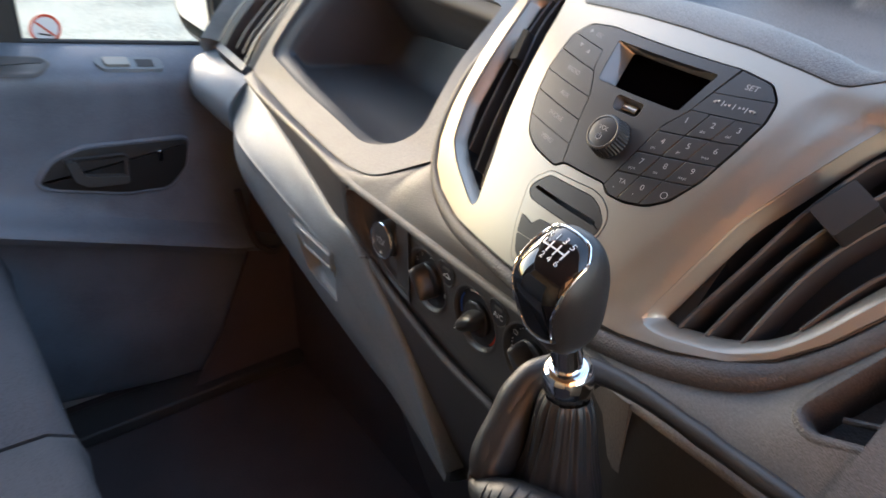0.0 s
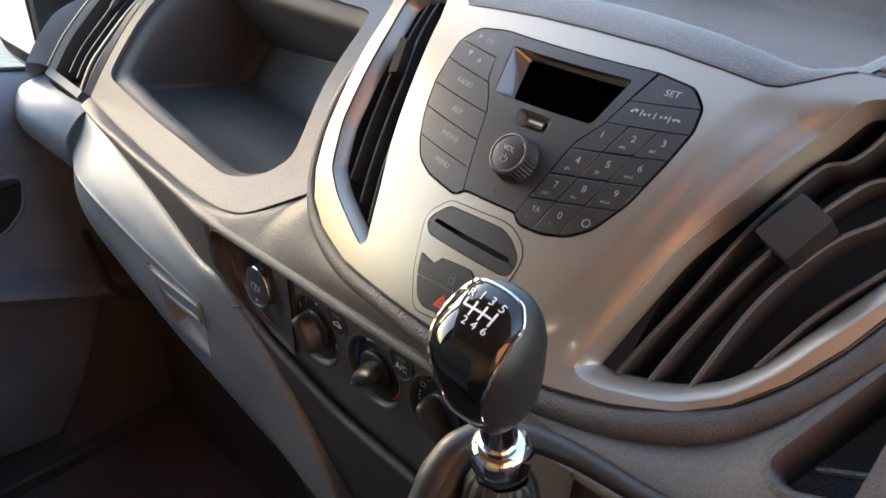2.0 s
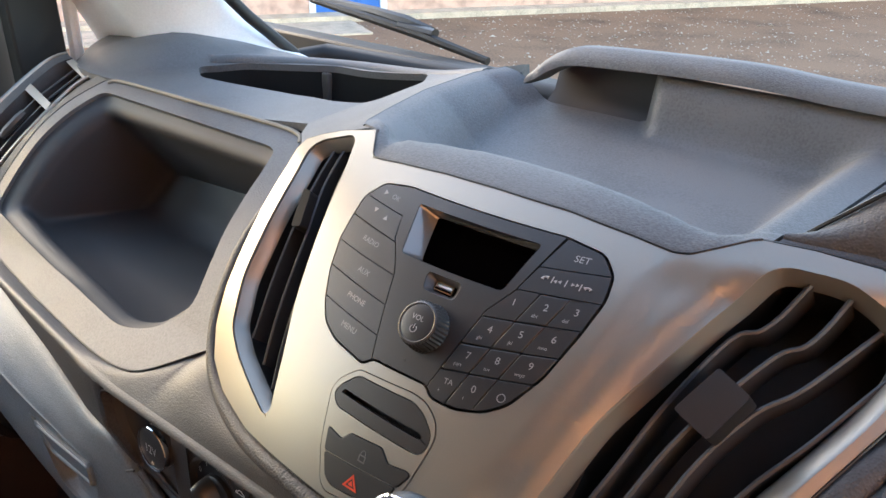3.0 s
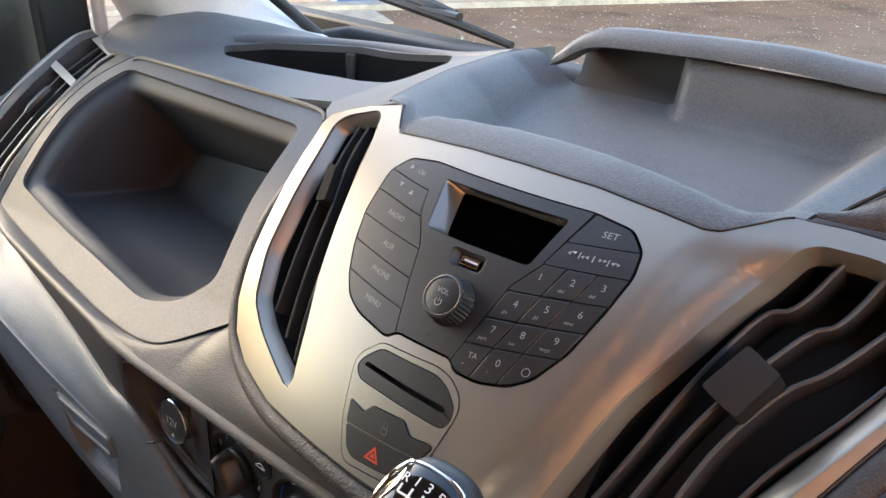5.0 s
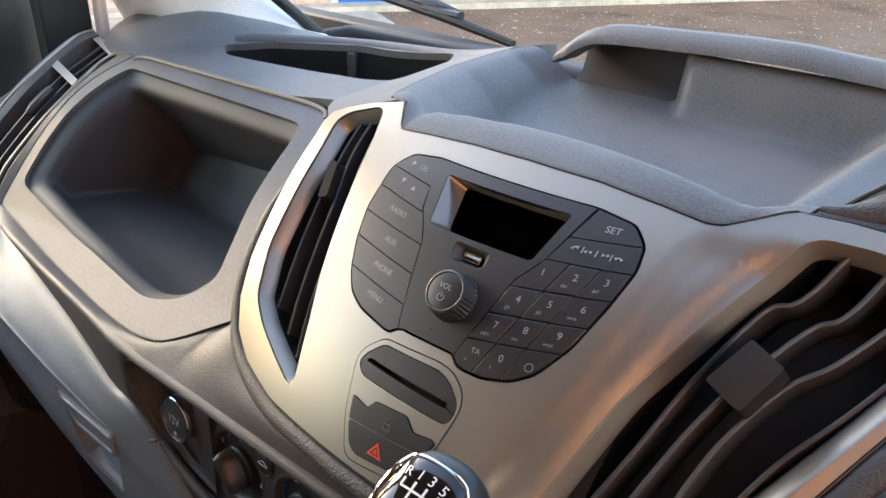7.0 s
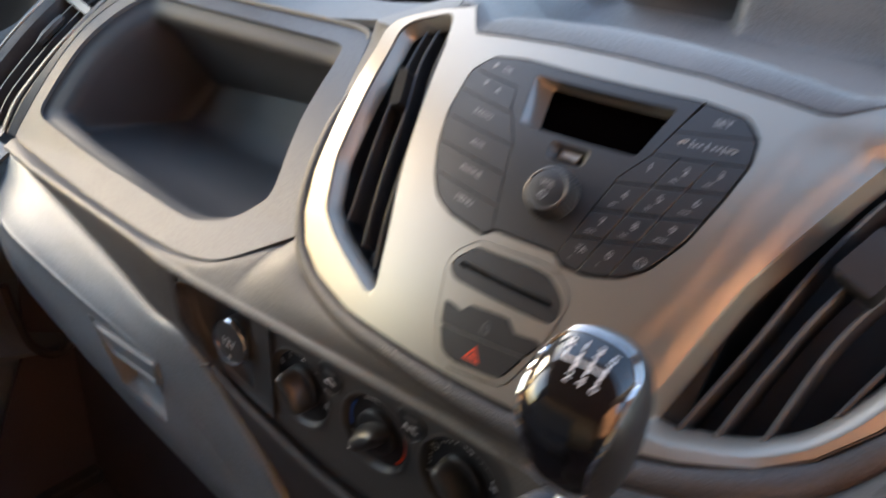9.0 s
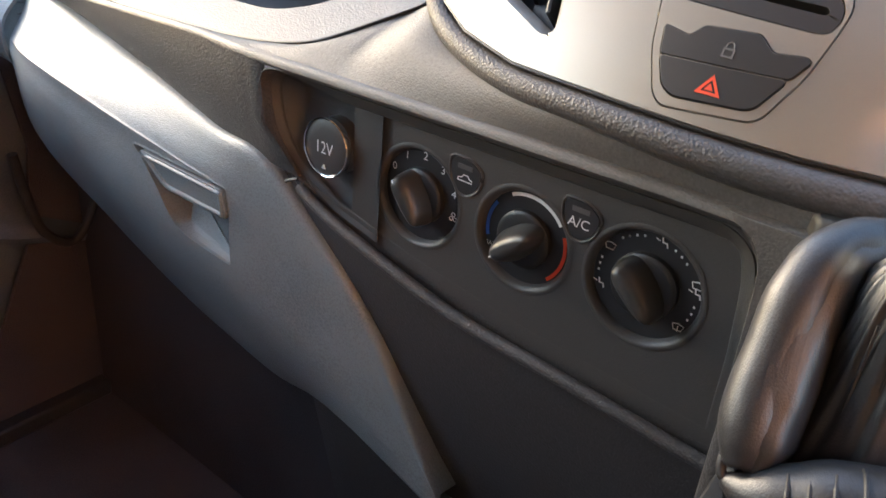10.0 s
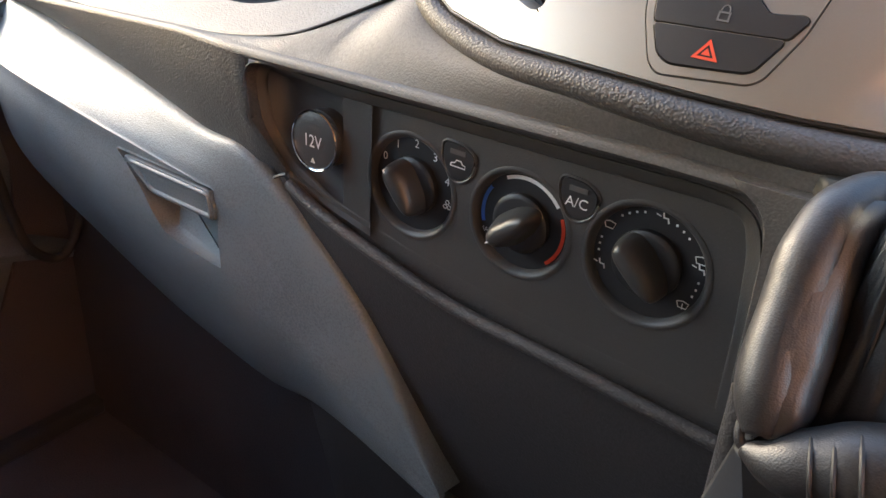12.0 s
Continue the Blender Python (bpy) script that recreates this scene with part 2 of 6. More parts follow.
VENT_L = rounded([(-0.139, 0.1865), (-0.1275, 0.163), (-0.1125, 0.112), (-0.1010, 0.071), (-0.0905, 0.040), (-0.0825, 0.0045), (-0.108, 0.0135), (-0.131, 0.0215), (-0.1500, 0.0318), (-0.1617, 0.061), (-0.1658, 0.105), (-0.169, 0.142), (-0.1735, 0.163), (-0.166, 0.172)], 0.006, 5)
VENT_R = rounded([(0.163, 0.181), (0.149, 0.152), (0.117, 0.079), (0.103, 0.028), (0.096, 0.006), (0.108, 0.004), (0.142, 0.009), (0.163, 0.019), (0.177, 0.035), (0.193, 0.063), (0.207, 0.090), (0.218, 0.113), (0.226, 0.140), (0.217, 0.164), (0.194, 0.178)], 0.009, 5)


def grown(outline, d):
    """The outline moved outwards by d (inwards: minus) along its normals."""
    res, n = [], len(outline)
    area = sum(outline[i - 1][0] * outline[i][1] - outline[i][0] * outline[i - 1][1] for i in range(n))
    sign = 1 if area > 0 else -1
    for i in range(n):
        a, b, c = (Vector(outline[(i + k) % n][:2]) for k in (-1, 0, 1))
        u, v = (b - a), (c - b)
        m = Vector((u.y, -u.x)).normalized() + Vector((v.y, -v.x)).normalized()
        m = m.normalized() if m.length > 1e-6 else Vector((0, 0))
        res.append((b.x + sign * d * m.x, b.y + sign * d * m.y))
    return res


def flared(outline, wide, narrow, towards):
    """The outline moved outwards, further where its normal looks the given way."""
    far, res = grown(outline, 1.0), []
    for p, q in zip(outline, far):
        n = Vector((q[0] - p[0], q[1] - p[1]))
        f = max(0.0, min(1.0, 0.5 + 1.2 * n.dot(Vector(towards))))
        d = narrow + (wide - narrow) * f * f * (3 - 2 * f)
        res.append((p[0] + n.x * d, p[1] + n.y * d))
    return res


def clipped(outline, a, b):
    """What lies to the left of the line from a to b."""
    res, n = [], len(outline)
    side = lambda p: (b[0] - a[0]) * (p[1] - a[1]) - (b[1] - a[1]) * (p[0] - a[0])
    for i in range(n):
        p, q = outline[i], outline[(i + 1) % n]
        sp, sq = side(p), side(q)
        if sp >= 0:
            res.append(p)
        if (sp >= 0) != (sq >= 0):
            f = sp / (sp - sq)
            res.append((p[0] + (q[0] - p[0]) * f, p[1] + (q[1] - p[1]) * f))
    return res


def band_of(outline, low, high):
    """What lies between two lines, each from left to right."""
    return clipped(clipped(outline, *low), high[1], high[0])


def ring_walls(bm, outline, levels, warp):
    """Walls that go down through an outline, by (inset, depth)."""
    rows = [[warp(p[0], p[1], n) for p in grown(outline, -d)] for d, n in levels]
    return grid(bm, rows, True)


def strip(bm, line, width, n0, n1, warp, steps=5):
    """A slat on edge along a line, from depth n0 to n1."""
    ps = smooth_line([(p[0], p[1], 0) for p in line], steps)
    rows = []
    for i, p in enumerate(ps):
        d = (ps[min(i + 1, len(ps) - 1)] - ps[max(i - 1, 0)]).normalized()
        u = Vector((-d.y, d.x, 0)) * width / 2
        a, b = p + u, p - u
        m = n1 + 0.0008
        rows.append([warp(a.x, a.y, n0), warp(a.x, a.y, n1), warp(p.x, p.y, m), warp(b.x, b.y, n1), warp(b.x, b.y, n0)])
    vs = grid(bm, rows)
    bm.faces.new(vs[0])
    bm.faces.new(list(reversed(vs[-1])))
    return bm


def lerp3(pts, f):
    """A point along a broken line, f from 0 to 1 by length."""
    ps = [Vector(p) for p in pts]
    ls = [(b - a).length for a, b in zip(ps, ps[1:])]
    t = f * sum(ls)
    for a, b, length in zip(ps, ps[1:], ls):
        if t <= length or b is ps[-1]:
            return a.lerp(b, t / length)
        t -= length


def along(pts, n):
    return [lerp3(pts, k / (n - 1)) for k in range(n)]


# the shut line between the dashboard top and the bin over the radio: y, x, z
SEAM = [(0.085, -0.130, 1.0705), (0.1105, -0.150, 1.068), (0.160, -0.173, 1.064), (0.234, -0.2015, 1.060), (0.327, -0.216, 1.059), (0.358, -0.201, 1.062), (0.42, -0.17, 1.065)]


def seam(y):
    """Where the bin's shut line lies at depth y: x and z."""
    k = [q[0] for q in SEAM]
    return float(np.interp(y, k, [q[1] for q in SEAM])), float(np.interp(y, k, [q[2] for q in SEAM]))


def top_z(x, y):
    base = 1.002 + 0.020 * ease((x + 0.45) / 0.22) - 0.016 * max(0.0, min(1.0, (-x - 0.62) / 0.2)) ** 2
    hump = (0.024 - 0.0205 * max(0.0, min(1.0, (-0.70 - x) / 0.22))) * ease((-0.590 - x) / 0.09) * ease((y - 0.19) / 0.11) * max(0.0, min(1.0, (0.39 - y) / 0.07))
    base += hump + 0.08 * (min(y, 0.385) - 0.19) - 0.30 * max(0.0, y - 0.385)
    sx, sz = seam(y)
    f = max(0.0, min(1.0, (x + 0.31) / (sx + 0.31)))
    return base + (sz - base) * f ** 1.3 if y < 0.40 else base


def top(x, y, n):
    return Vector((x, y, top_z(x, y) + n))


LIP = [(0.310, 0.165), (0.278, 0.145), (0.250, 0.108), (0.229, 0.068), (0.210, 0.033), (0.186, 0.000), (0.158, -0.014), (0.122, -0.022), (0.080, -0.0255), (0.030, -0.0245), (-0.030, -0.0225), (-0.070, -0.023),
       (-0.105, -0.021), (-0.142, -0.014), (-0.168, 0.000), (-0.182, 0.030), (-0.190, 0.070), (-0.194, 0.115), (-0.192, 0.155), (-0.184, 0.174)]
# the edge over the heater panel and the glovebox, from the door to the driver
EDGE = [(-0.737, 0.022, 0.824), (-0.62, -0.005, 0.840), (-0.50, -0.026, 0.853), (-0.36, -0.049, 0.8675), (-0.300, -0.058, 0.871), (-0.25, -0.061, 0.873), (-0.125, -0.063, 0.877), (0.0, -0.065, 0.881), (0.050, -0.068, 0.882), (0.110, -0.074, 0.885), (0.300, -0.074, 0.890), (0.75, -0.05, 0.90)]


def edge_at(x):
    for a, b in zip(EDGE, EDGE[1:]):
        if x <= b[0] or b is EDGE[-1]:
            f = (x - a[0]) / (b[0] - a[0])
            return Vector(a).lerp(Vector(b), f)


GLOVE_TOP = [(-0.728, 0.024, 0.818), (-0.61, 0.003, 0.818), (-0.45, -0.027, 0.808), (-0.345, -0.047, 0.799), (-0.290, -0.053, 0.797), (-0.235, -0.054, 0.7605), (-0.180, -0.054, 0.7070), (-0.114, -0.054, 0.606)]


def glove_top(x):
    """The gap over the glovebox lid."""
    for a, b in zip(GLOVE_TOP, GLOVE_TOP[1:]):
        if x <= b[0] or b is GLOVE_TOP[-1]:
            return Vector(a).lerp(Vector(b), (x - a[0]) / (b[0] - a[0])) + Vector((0, 0.002, -0.002))


def trim(u, v, n):
    """The frame round the passenger's cubby: u across from the door, v up."""
    a = Vector((-0.735, 0.032, 0.831)).lerp(Vector((-0.195, -0.012, 0.915)), u)
    b = Vector((-0.655, 0.185, 1.0)).lerp(Vector((-0.308, 0.185, 1.006)), u)
    p = a.lerp(b, v)
    p.z += (0.03 * (1 - u) + 0.012 * u) * math.sin(math.pi * max(0.0, v)) + 0.01 * max(0.0, -v)
    return p + Vector((0, -0.5, 0.86)) * n


def carve(ob, cutter_bm):
    """Cuts a solid out of a mesh object, for good."""
    me = bpy.data.meshes.new("cutter")
    bmesh.ops.recalc_face_normals(cutter_bm, faces=cutter_bm.faces)
    cutter_bm.to_mesh(me)
    cutter_bm.free()
    tool = new("cutter", me)
    mod = ob.modifiers.new("cut", "BOOLEAN")
    mod.object, mod.operation, mod.solver = tool, "DIFFERENCE", "EXACT"
    bpy.context.view_layer.update()
    done = bpy.data.meshes.new_from_object(ob.evaluated_get(bpy.context.evaluated_depsgraph_get()))
    ob.modifiers.clear()
    done.name = ob.name
    ob.data = done
    bpy.data.objects.remove(tool)
    bpy.data.meshes.remove(me)


def build_dashboard():
    dash = thing("dashboard", "grey moulded van dashboard with silver centre surround and open cubby", "dashboard")
    radio_gap, switch_gap = grown(RADIO, 0.0011), grown(SWITCH, 0.0007)
    outer = [(0.0, 0.1905), (0.05, 0.189), (0.09, 0.1832), (0.113, 0.1787), (0.121, 0.1792), (0.135, 0.188), (0.148, 0.1965), (0.175, 0.195), (0.205, 0.190), (0.228, 0.178),
             (0.240, 0.150), (0.233, 0.112), (0.217, 0.078), (0.205, 0.052), (0.190, 0.029), (0.171, 0.010), (0.150, -0.002), (0.120, -0.010), (0.085, -0.0145), (0.045, -0.0155),
             (0.0, -0.015), (-0.050, -0.014), (-0.097, -0.014), (-0.136, -0.008), (-0.160, 0.002), (-0.174, 0.019), (-0.182, 0.045), (-0.188, 0.112), (-0.1895, 0.142),
             (-0.1925, 0.158), (-0.1885, 0.168), (-0.1742, 0.1778), (-0.1533, 0.1893), (-0.1230, 0.2006), (-0.1066, 0.1805), (-0.079, 0.185), (-0.040, 0.1893)]
    surround = part("silver_surround", plate(bmesh.new(), outer, -0.006, 0.0, silver, (radio_gap, switch_gap, grown(VENT_L, 0.004), flared(VENT_R, 0.0085, 0.0028, (0.5, -0.86))), 0.005), SILVER, dash, "satin silver painted surround", 0.0018)
    part("stack_backing", plate(bmesh.new(), [(-0.11, -0.012), (0.11, -0.012), (0.12, 0.178), (-0.12, 0.178)], -0.034, -0.022, stack, cell=0.02), BLACK, dash)
    slats = {"l": [[(-0.159, 0.172), (-0.155, 0.145), (-0.147, 0.106), (-0.136, 0.050), (-0.1335, 0.032)], [(-0.149, 0.176), (-0.143, 0.145), (-0.129, 0.108), (-0.118, 0.057), (-0.1105, 0.024)],
                   [(-0.137, 0.178), (-0.127, 0.143), (-0.112, 0.103), (-0.101, 0.048), (-0.0930, 0.016)]],
             "r": [[(0.178, 0.178), (0.166, 0.151), (0.154, 0.142), (0.139, 0.100), (0.127, 0.055), (0.111, 0.006)], [(0.197, 0.174), (0.187, 0.147), (0.175, 0.136), (0.152, 0.089), (0.138, 0.045), (0.128, 0.008)],
                   [(0.214, 0.160), (0.193, 0.123), (0.177, 0.105), (0.160, 0.067), (0.148, 0.012)], [(0.224, 0.135), (0.205, 0.098), (0.187, 0.068), (0.172, 0.032)]]}
    tabs = {"l": [(-0.150, 0.137), (-0.141, 0.138), (-0.1305, 0.114), (-0.1395, 0.110)], "r": [(0.149, 0.096), (0.160, 0.121), (0.178, 0.110), (0.168, 0.085)]}
    for key, hole in (("l", VENT_L), ("r", VENT_R)):
        bm = bmesh.new()
        ring_walls(bm, hole, [(-0.0055, -0.0016), (-0.0045, -0.0018), (-0.002, -0.0045), (0.0025, -0.0110), (0.0032, -0.0125)], stack) if key == "l" else grid(bm, [[silver(*p, n) for p in flared(hole, 0.0085 * k + e, 0.0028 * k + e, (0.5, -0.86))] for k, e, n in ((1.0, 0.0006, -0.0006), (1.0, -0.0001, -0.0008), (0.7, 0.0, -0.0022), (0.0, -0.0014, -0.0090), (0.0, -0.0026, -0.0110), (0.0, -0.0032, -0.0125))], True)
        vent = part("air_vent", bm, SILVER, dash, "silver-rimmed louvred air vent")
        bm = bmesh.new()
        vs = ring_walls(bm, hole, [(0.0026, -0.0112), (0.005, -0.055)], silver)
        bm.faces.new(vs[-1])
        part("duct", bm, BLACK, vent)
        for line in slats[key]:
            part("slat", strip(bmesh.new(), line, 0.0026, -0.032, -0.0085, silver), SLAT, vent)
        part("tab", plate(bmesh.new(), rounded(tabs[key], 0.002, 3), -0.014, 0.001 if key == "l" else 0.006, stack, cell=0.006), TAB if key == "l" else KEY, vent, "dark grey thumb tab", 0.0028, seg=3)
    # dark padded lip round the surround
    fat = lambda x: 0.0098 - 0.0024 * max(0.0, min(1.0, (0.10 - x) / 0.15))
    side_line = [(p[0] + (q[0] - p[0]) * fat(p[0]) * 0.88, p[1] + (q[1] - p[1]) * fat(p[0]) * 0.88) for p, q in zip(outer, grown(outer, 1.0))][10:28]
    path = [silver(p.x, p.y, -0.0070 - 0.010 * max(0.0, min(1.0, (p.y - 0.09) / 0.05))) for p in smooth_line([(*p, 0) for p in side_line], 5)]
    part("padded_lip", tube(bmesh.new(), path, [fat(p.x) * (1.0 - 0.7 * max(0.0, min(1.0, (p.z - 1.015) / 0.03)) if p.x > 0 else 1.0 - 0.75 * max(0.0, min(1.0, (p.z - 0.975) / 0.06))) for p in path], 16), CHARCOAL, dash, "charcoal grained padded lip")

    # pad from the lip and the cubby's frame down to the rounded edge, then a drop behind it
    out = rounded([(0.0, 0.0), (0.45, -0.155), (0.68, -0.222), (0.76, -0.239), (0.82, -0.240), (0.870, -0.222), (0.905, -0.180), (1.012, -0.018), (1.012, 0.45), (1.0, 1.0), (0.0, 1.0)], 0.03, 5)
    rim_ = sorted(q for q in grown(dense(out, 0.03), 0.003) if q[1] < 0.05 and q[0] > 0.02)
    low_v = lambda u: float(np.interp(u, [q[0] for q in rim_], [q[1] for q in rim_]))
    pairs = [(trim(u, low_v(u) if u else -0.004, -0.0014), ex) for u, ex in ((0.0, -0.735), (0.23, -0.62), (0.46, -0.50), (0.66, -0.388), (0.76, -0.332), (0.84, -0.288), (0.87, -0.272), (0.90, -0.256), (0.92, -0.247), (0.94, -0.238), (0.975, -0.222), (1.0, -0.208))]
    pairs += [(stack(LIP[k][0], LIP[k][1], -0.007), ex) for k, ex in ((14, -0.182), (13, -0.152), (12, -0.112), (11, -0.076), (10, -0.033), (9, 0.03), (8, 0.08), (7, 0.12), (6, 0.155), (5, 0.185), (4, 0.212), (3, 0.235), (2, 0.258), (1, 0.285), (0, 0.315))]
    cols = []
    for h, w in zip(smooth_line([p[0] for p in pairs], 6), smooth_line([(p[1], 0, 0) for p in pairs], 6)):
        e = edge_at(w.x)
        c = []
        for k in range(8):
            f = k / 7
            m = h.lerp(e, f)
            c.append(m + Vector((0, -0.45, 0.9)) * (0.0008 + 0.0035 * max(0.0, min(1.0, (e.x + 0.28) / 0.12))) * math.sin(math.pi * f))
        r = 0.005 - 0.001 * max(0.0, min(1.0, (-0.285 - w.x) / 0.06))
        for a in (25, 50, 75, 90):
            c.append(e + Vector((0, -min(r, 0.011) * math.sin(radians(a)), -r * (1 - math.cos(radians(a))))))
        foot_ = glove_top(e.x)
        for f in (0.2, 0.55, 1.0):
            c.append((e + Vector((0, -min(r, 0.011), -r))).lerp(foot_, f) + Vector((0, -0.003 * math.sin(math.pi * f), 0)))
        cols.append((e.x, c))
    rows = [list(r) for r in zip(*[c for x, c in cols])]
    pad = part("lower_pad", body(rows[:12], (0, 0.0022, -0.0022)), PAD, dash, "grey grained pad with rounded edge")
    # open pocket in the pad on the driver's side
    sl = lambda x, s, n: Vector((x, -0.050 + 0.9 * s - 0.5 * n, 0.905 + 0.62 * s + 0.8 * n))
    tree = BVHTree.FromPolygons([v.co for v in pad.data.vertices], [p.vertices for p in pad.data.polygons])

    def on_pad(p, n):
        a_, b_ = sl(p[0], p[1], 0.08), sl(p[0], p[1], -0.1)
        hit = tree.ray_cast(a_, (b_ - a_).normalized())[0]
        return (hit if hit else sl(p[0], p[1], 0.0)) + Vector((0, -0.53, 0.85)) * n
    mouth = rounded([(0.199, 0.018), (0.213, 0.010), (0.262, 0.026), (0.330, 0.042), (0.335, 0.175), (0.262, 0.138), (0.228, 0.084)], 0.008, 5)
    rings = [[on_pad(p, n) for p in grown(mouth, g)] for g, n in ((0.006, -0.0005), (0.003, 0.0012), (0.0, 0.0004), (-0.002, -0.004), (-0.004, -0.012), (-0.006, -0.035))]
    carve(pad, plate(bmesh.new(), grown(mouth, 0.001), -0.05, 0.06, sl, cell=0))
    bm = bmesh.new()
    vs = grid(bm, rings, True)
    bm.faces.new(vs[-1])
    pocket = part("side_pocket", bm, CHARCOAL, pad, "open pocket in the pad", smooth=60)
    part("pocket_step", tube(bmesh.new(), [rings[4][0] + Vector((0.012, 0.006, 0.002)), rings[4][0] + Vector((0.10, 0.03, 0.03))], 0.002, 8), CHARCOAL, pocket)
    frame_side = lambda z, dx, dn: Vector((float(np.interp(z, [0.77, 0.789, 0.799, 0.8186, 0.836, 0.87], [-0.243, -0.249, -0.2605, -0.2725, -0.2782, -0.2782])) + dx, -0.047 - 0.0165 * max(0.25, min(1.0, (z - 0.775) / 0.05)) - dn, z))
    rows = [list(r) for r in zip(*[c for x, c in cols if x < -0.284])][11:]
    rows = [r + [frame_side(r[-1].z, -0.002, 0.001), frame_side(r[-1].z, 0.002, -0.0005)] for r in rows]
    part("fascia_drop", body(rows, (0, 0.003, 0)), CHARCOAL, dash, "charcoal grained strip")

    # dark shut lines
    gap = [silver(p[0], p[1], -0.0015) for p in grown(outer, 0.0006)]
    part("shut_line", tube(bmesh.new(), gap + gap[:1], 0.0009, 6), BLACK, dash)
    # cubby: frame, bin
    hole = dense(rounded([(0.050, 0.112), (0.30, 0.038), (0.54, -0.030), (0.770, -0.108), (0.850, -0.060), (0.925, 0.070), (0.922, 0.38), (0.938, 0.70), (0.935, 0.86), (0.075, 0.890), (0.048, 0.45)], 0.05, 6), 0.05)
    line = [trim(p[0], p[1], -0.0002) for p in grown(dense(out, 0.04), 0.002)]
    part("shut_line", tube(bmesh.new(), line + line[:1], 0.0009, 6), BLACK, dash)
    part("cubby_frame", plate(bmesh.new(), out, -0.006, 0.0, trim, (hole,), 0.03), GREY, dash, "grey frame of the cubby", 0.0015)
    mouth = [trim(p[0], p[1], -0.0045) for p in hole]
    bm = bmesh.new()
    cham = lambda p: 0.062 * max(0.0, min(1.0, (p[1] - 0.70) / 0.16))
    low_ = lambda p: 0.050 * ease((0.34 - p[1]) / 0.30)
    left_ = lambda p: 0.040 * ease((0.32 - p[0]) / 0.25)
    inner = lambda f, n, k, b=1.0: [trim(0.5 + (p[0] - 0.5) * f + left_(p) * b, 0.43 + (p[1] - 0.43) * f - cham(p) * k + low_(p) * b, n) for p in hole]
    rows = [mouth, inner(0.997, -0.0058, 0.12, 0.06), inner(0.985, -0.0082, 0.60, 0.35), inner(0.965, -0.0125, 0.95, 0.75), inner(0.950, -0.0190, 1.05, 0.97), inner(0.945, -0.027, 0.75), inner(0.94, -0.045, 0.2)]
    # box behind the mouth: its far corners, by the door and by the stack, high and low
    far = [[Vector((-0.645, 0.196, 0.830)), Vector((-0.330, 0.165, 0.842))], [Vector((-0.612, 0.234, 0.889)), Vector((-0.345, 0.205, 0.915))]]

    def deep_(p):
        u_, v_ = max(0.0, min(1.0, (p[0] - 0.065) / 0.86)), max(0.0, min(1.0, (p[1] + 0.06 - 0.13 * (1 - p[0])) / 0.92))
        return far[0][0].lerp(far[0][1], u_).lerp(far[1][0].lerp(far[1][1], u_), v_)
    ends = [deep_(p) for p in hole]
    rows += [[p.lerp(q, f) for p, q in zip(rows[6], ends)] for f in (0.3, 0.6, 0.85, 0.95)]
    mid_ = sum(ends, Vector()) / len(ends)
    rows.append([q.lerp(mid_, 0.06) + Vector((0, 0.004, 0)) for q in ends])
    vs = grid(bm, rows, True)
    bm.faces.new(vs[-1])
    part("cubby_bin", bm, BIN, dash, "dark grey moulded bin", smooth=60)
    # pale piping along the top of the cubby frame
    pipe = [trim(u, v, n) for u, v, n in ((0.03, 0.97, 0.0), (0.06, 1.005, 0.0012), (0.2, 1.010, 0.0015), (0.4, 1.010, 0.0015), (0.6, 1.010, 0.0015), (0.8, 1.010, 0.0015), (0.93, 1.006, 0.0012), (0.985, 0.985, 0.0005), (1.0, 0.94, -0.001))]
    part("frame_beading", tube(bmesh.new(), smooth_line(pipe, 4), 0.0024, 8), TAN, dash, "thin tan beading")

    # top panel with the windscreen duct
    pane_edge = [(-0.792, 0.214), (-0.75, 0.200), (-0.705, 0.189), (-0.66, 0.187), (-0.308, 0.190), (-0.250, 0.132), (-0.1935, 0.0835), (-0.174, 0.0880), (-0.153, 0.0912), (-0.1305, 0.0925)]
    pane_edge += [(seam(y)[0] - 0.0008, y) for y in (0.11, 0.135, 0.16, 0.19, 0.234, 0.28, 0.327, 0.358)] + [(-0.20, 0.40), (-0.33, 0.405), (-0.46, 0.402), (-0.60, 0.395), (-0.70, 0.42), (-0.92, 0.42), (-0.90, 0.33), (-0.835, 0.255)]
    duct = dense(rounded([(-0.604, 0.276), (-0.567, 0.2530), (-0.5205, 0.2575), (-0.478, 0.2638), (-0.4385, 0.2700), (-0.3928, 0.2705), (-0.3465, 0.2625), (-0.316, 0.2630), (-0.290, 0.2680), (-0.300, 0.345), (-0.325, 0.385), (-0.466, 0.378), (-0.57, 0.322)], 0.010, 4), 0.03)
    part("top_panel", plate(bmesh.new(), pane_edge, -0.008, 0.0, top, (duct,), 0.018), GREY, dash, "grey grained dashboard top", 0.002)
    bm = bmesh.new()
    vs = ring_walls(bm, duct, [(-0.0005, -0.001), (0.0, -0.02), (0.004, -0.07)], top)
    bm.faces.new(vs[-1])
    part("windscreen_duct", bm, TAB, dash, "dark windscreen duct")
    bm = bmesh.new()
    tube(bm, smooth_line([(-0.612, 0.303, 1.011), (-0.575, 0.333, 1.013), (-0.466, 0.391, 1.014), (-0.330, 0.398, 1.023), (-0.225, 0.362, 1.048)], 5), 0.012, 12, flat=0.7)
    part("duct_ledge", bm, GREY, dash)
    bm = bmesh.new()
    x0 = -0.478
    box(bm, (x0 - 0.006, 0.368, 0.94), (x0 + 0.006, 0.384, 1.008))
    part("duct_divider", bm, SMOOTH, dash, "", 0.002)

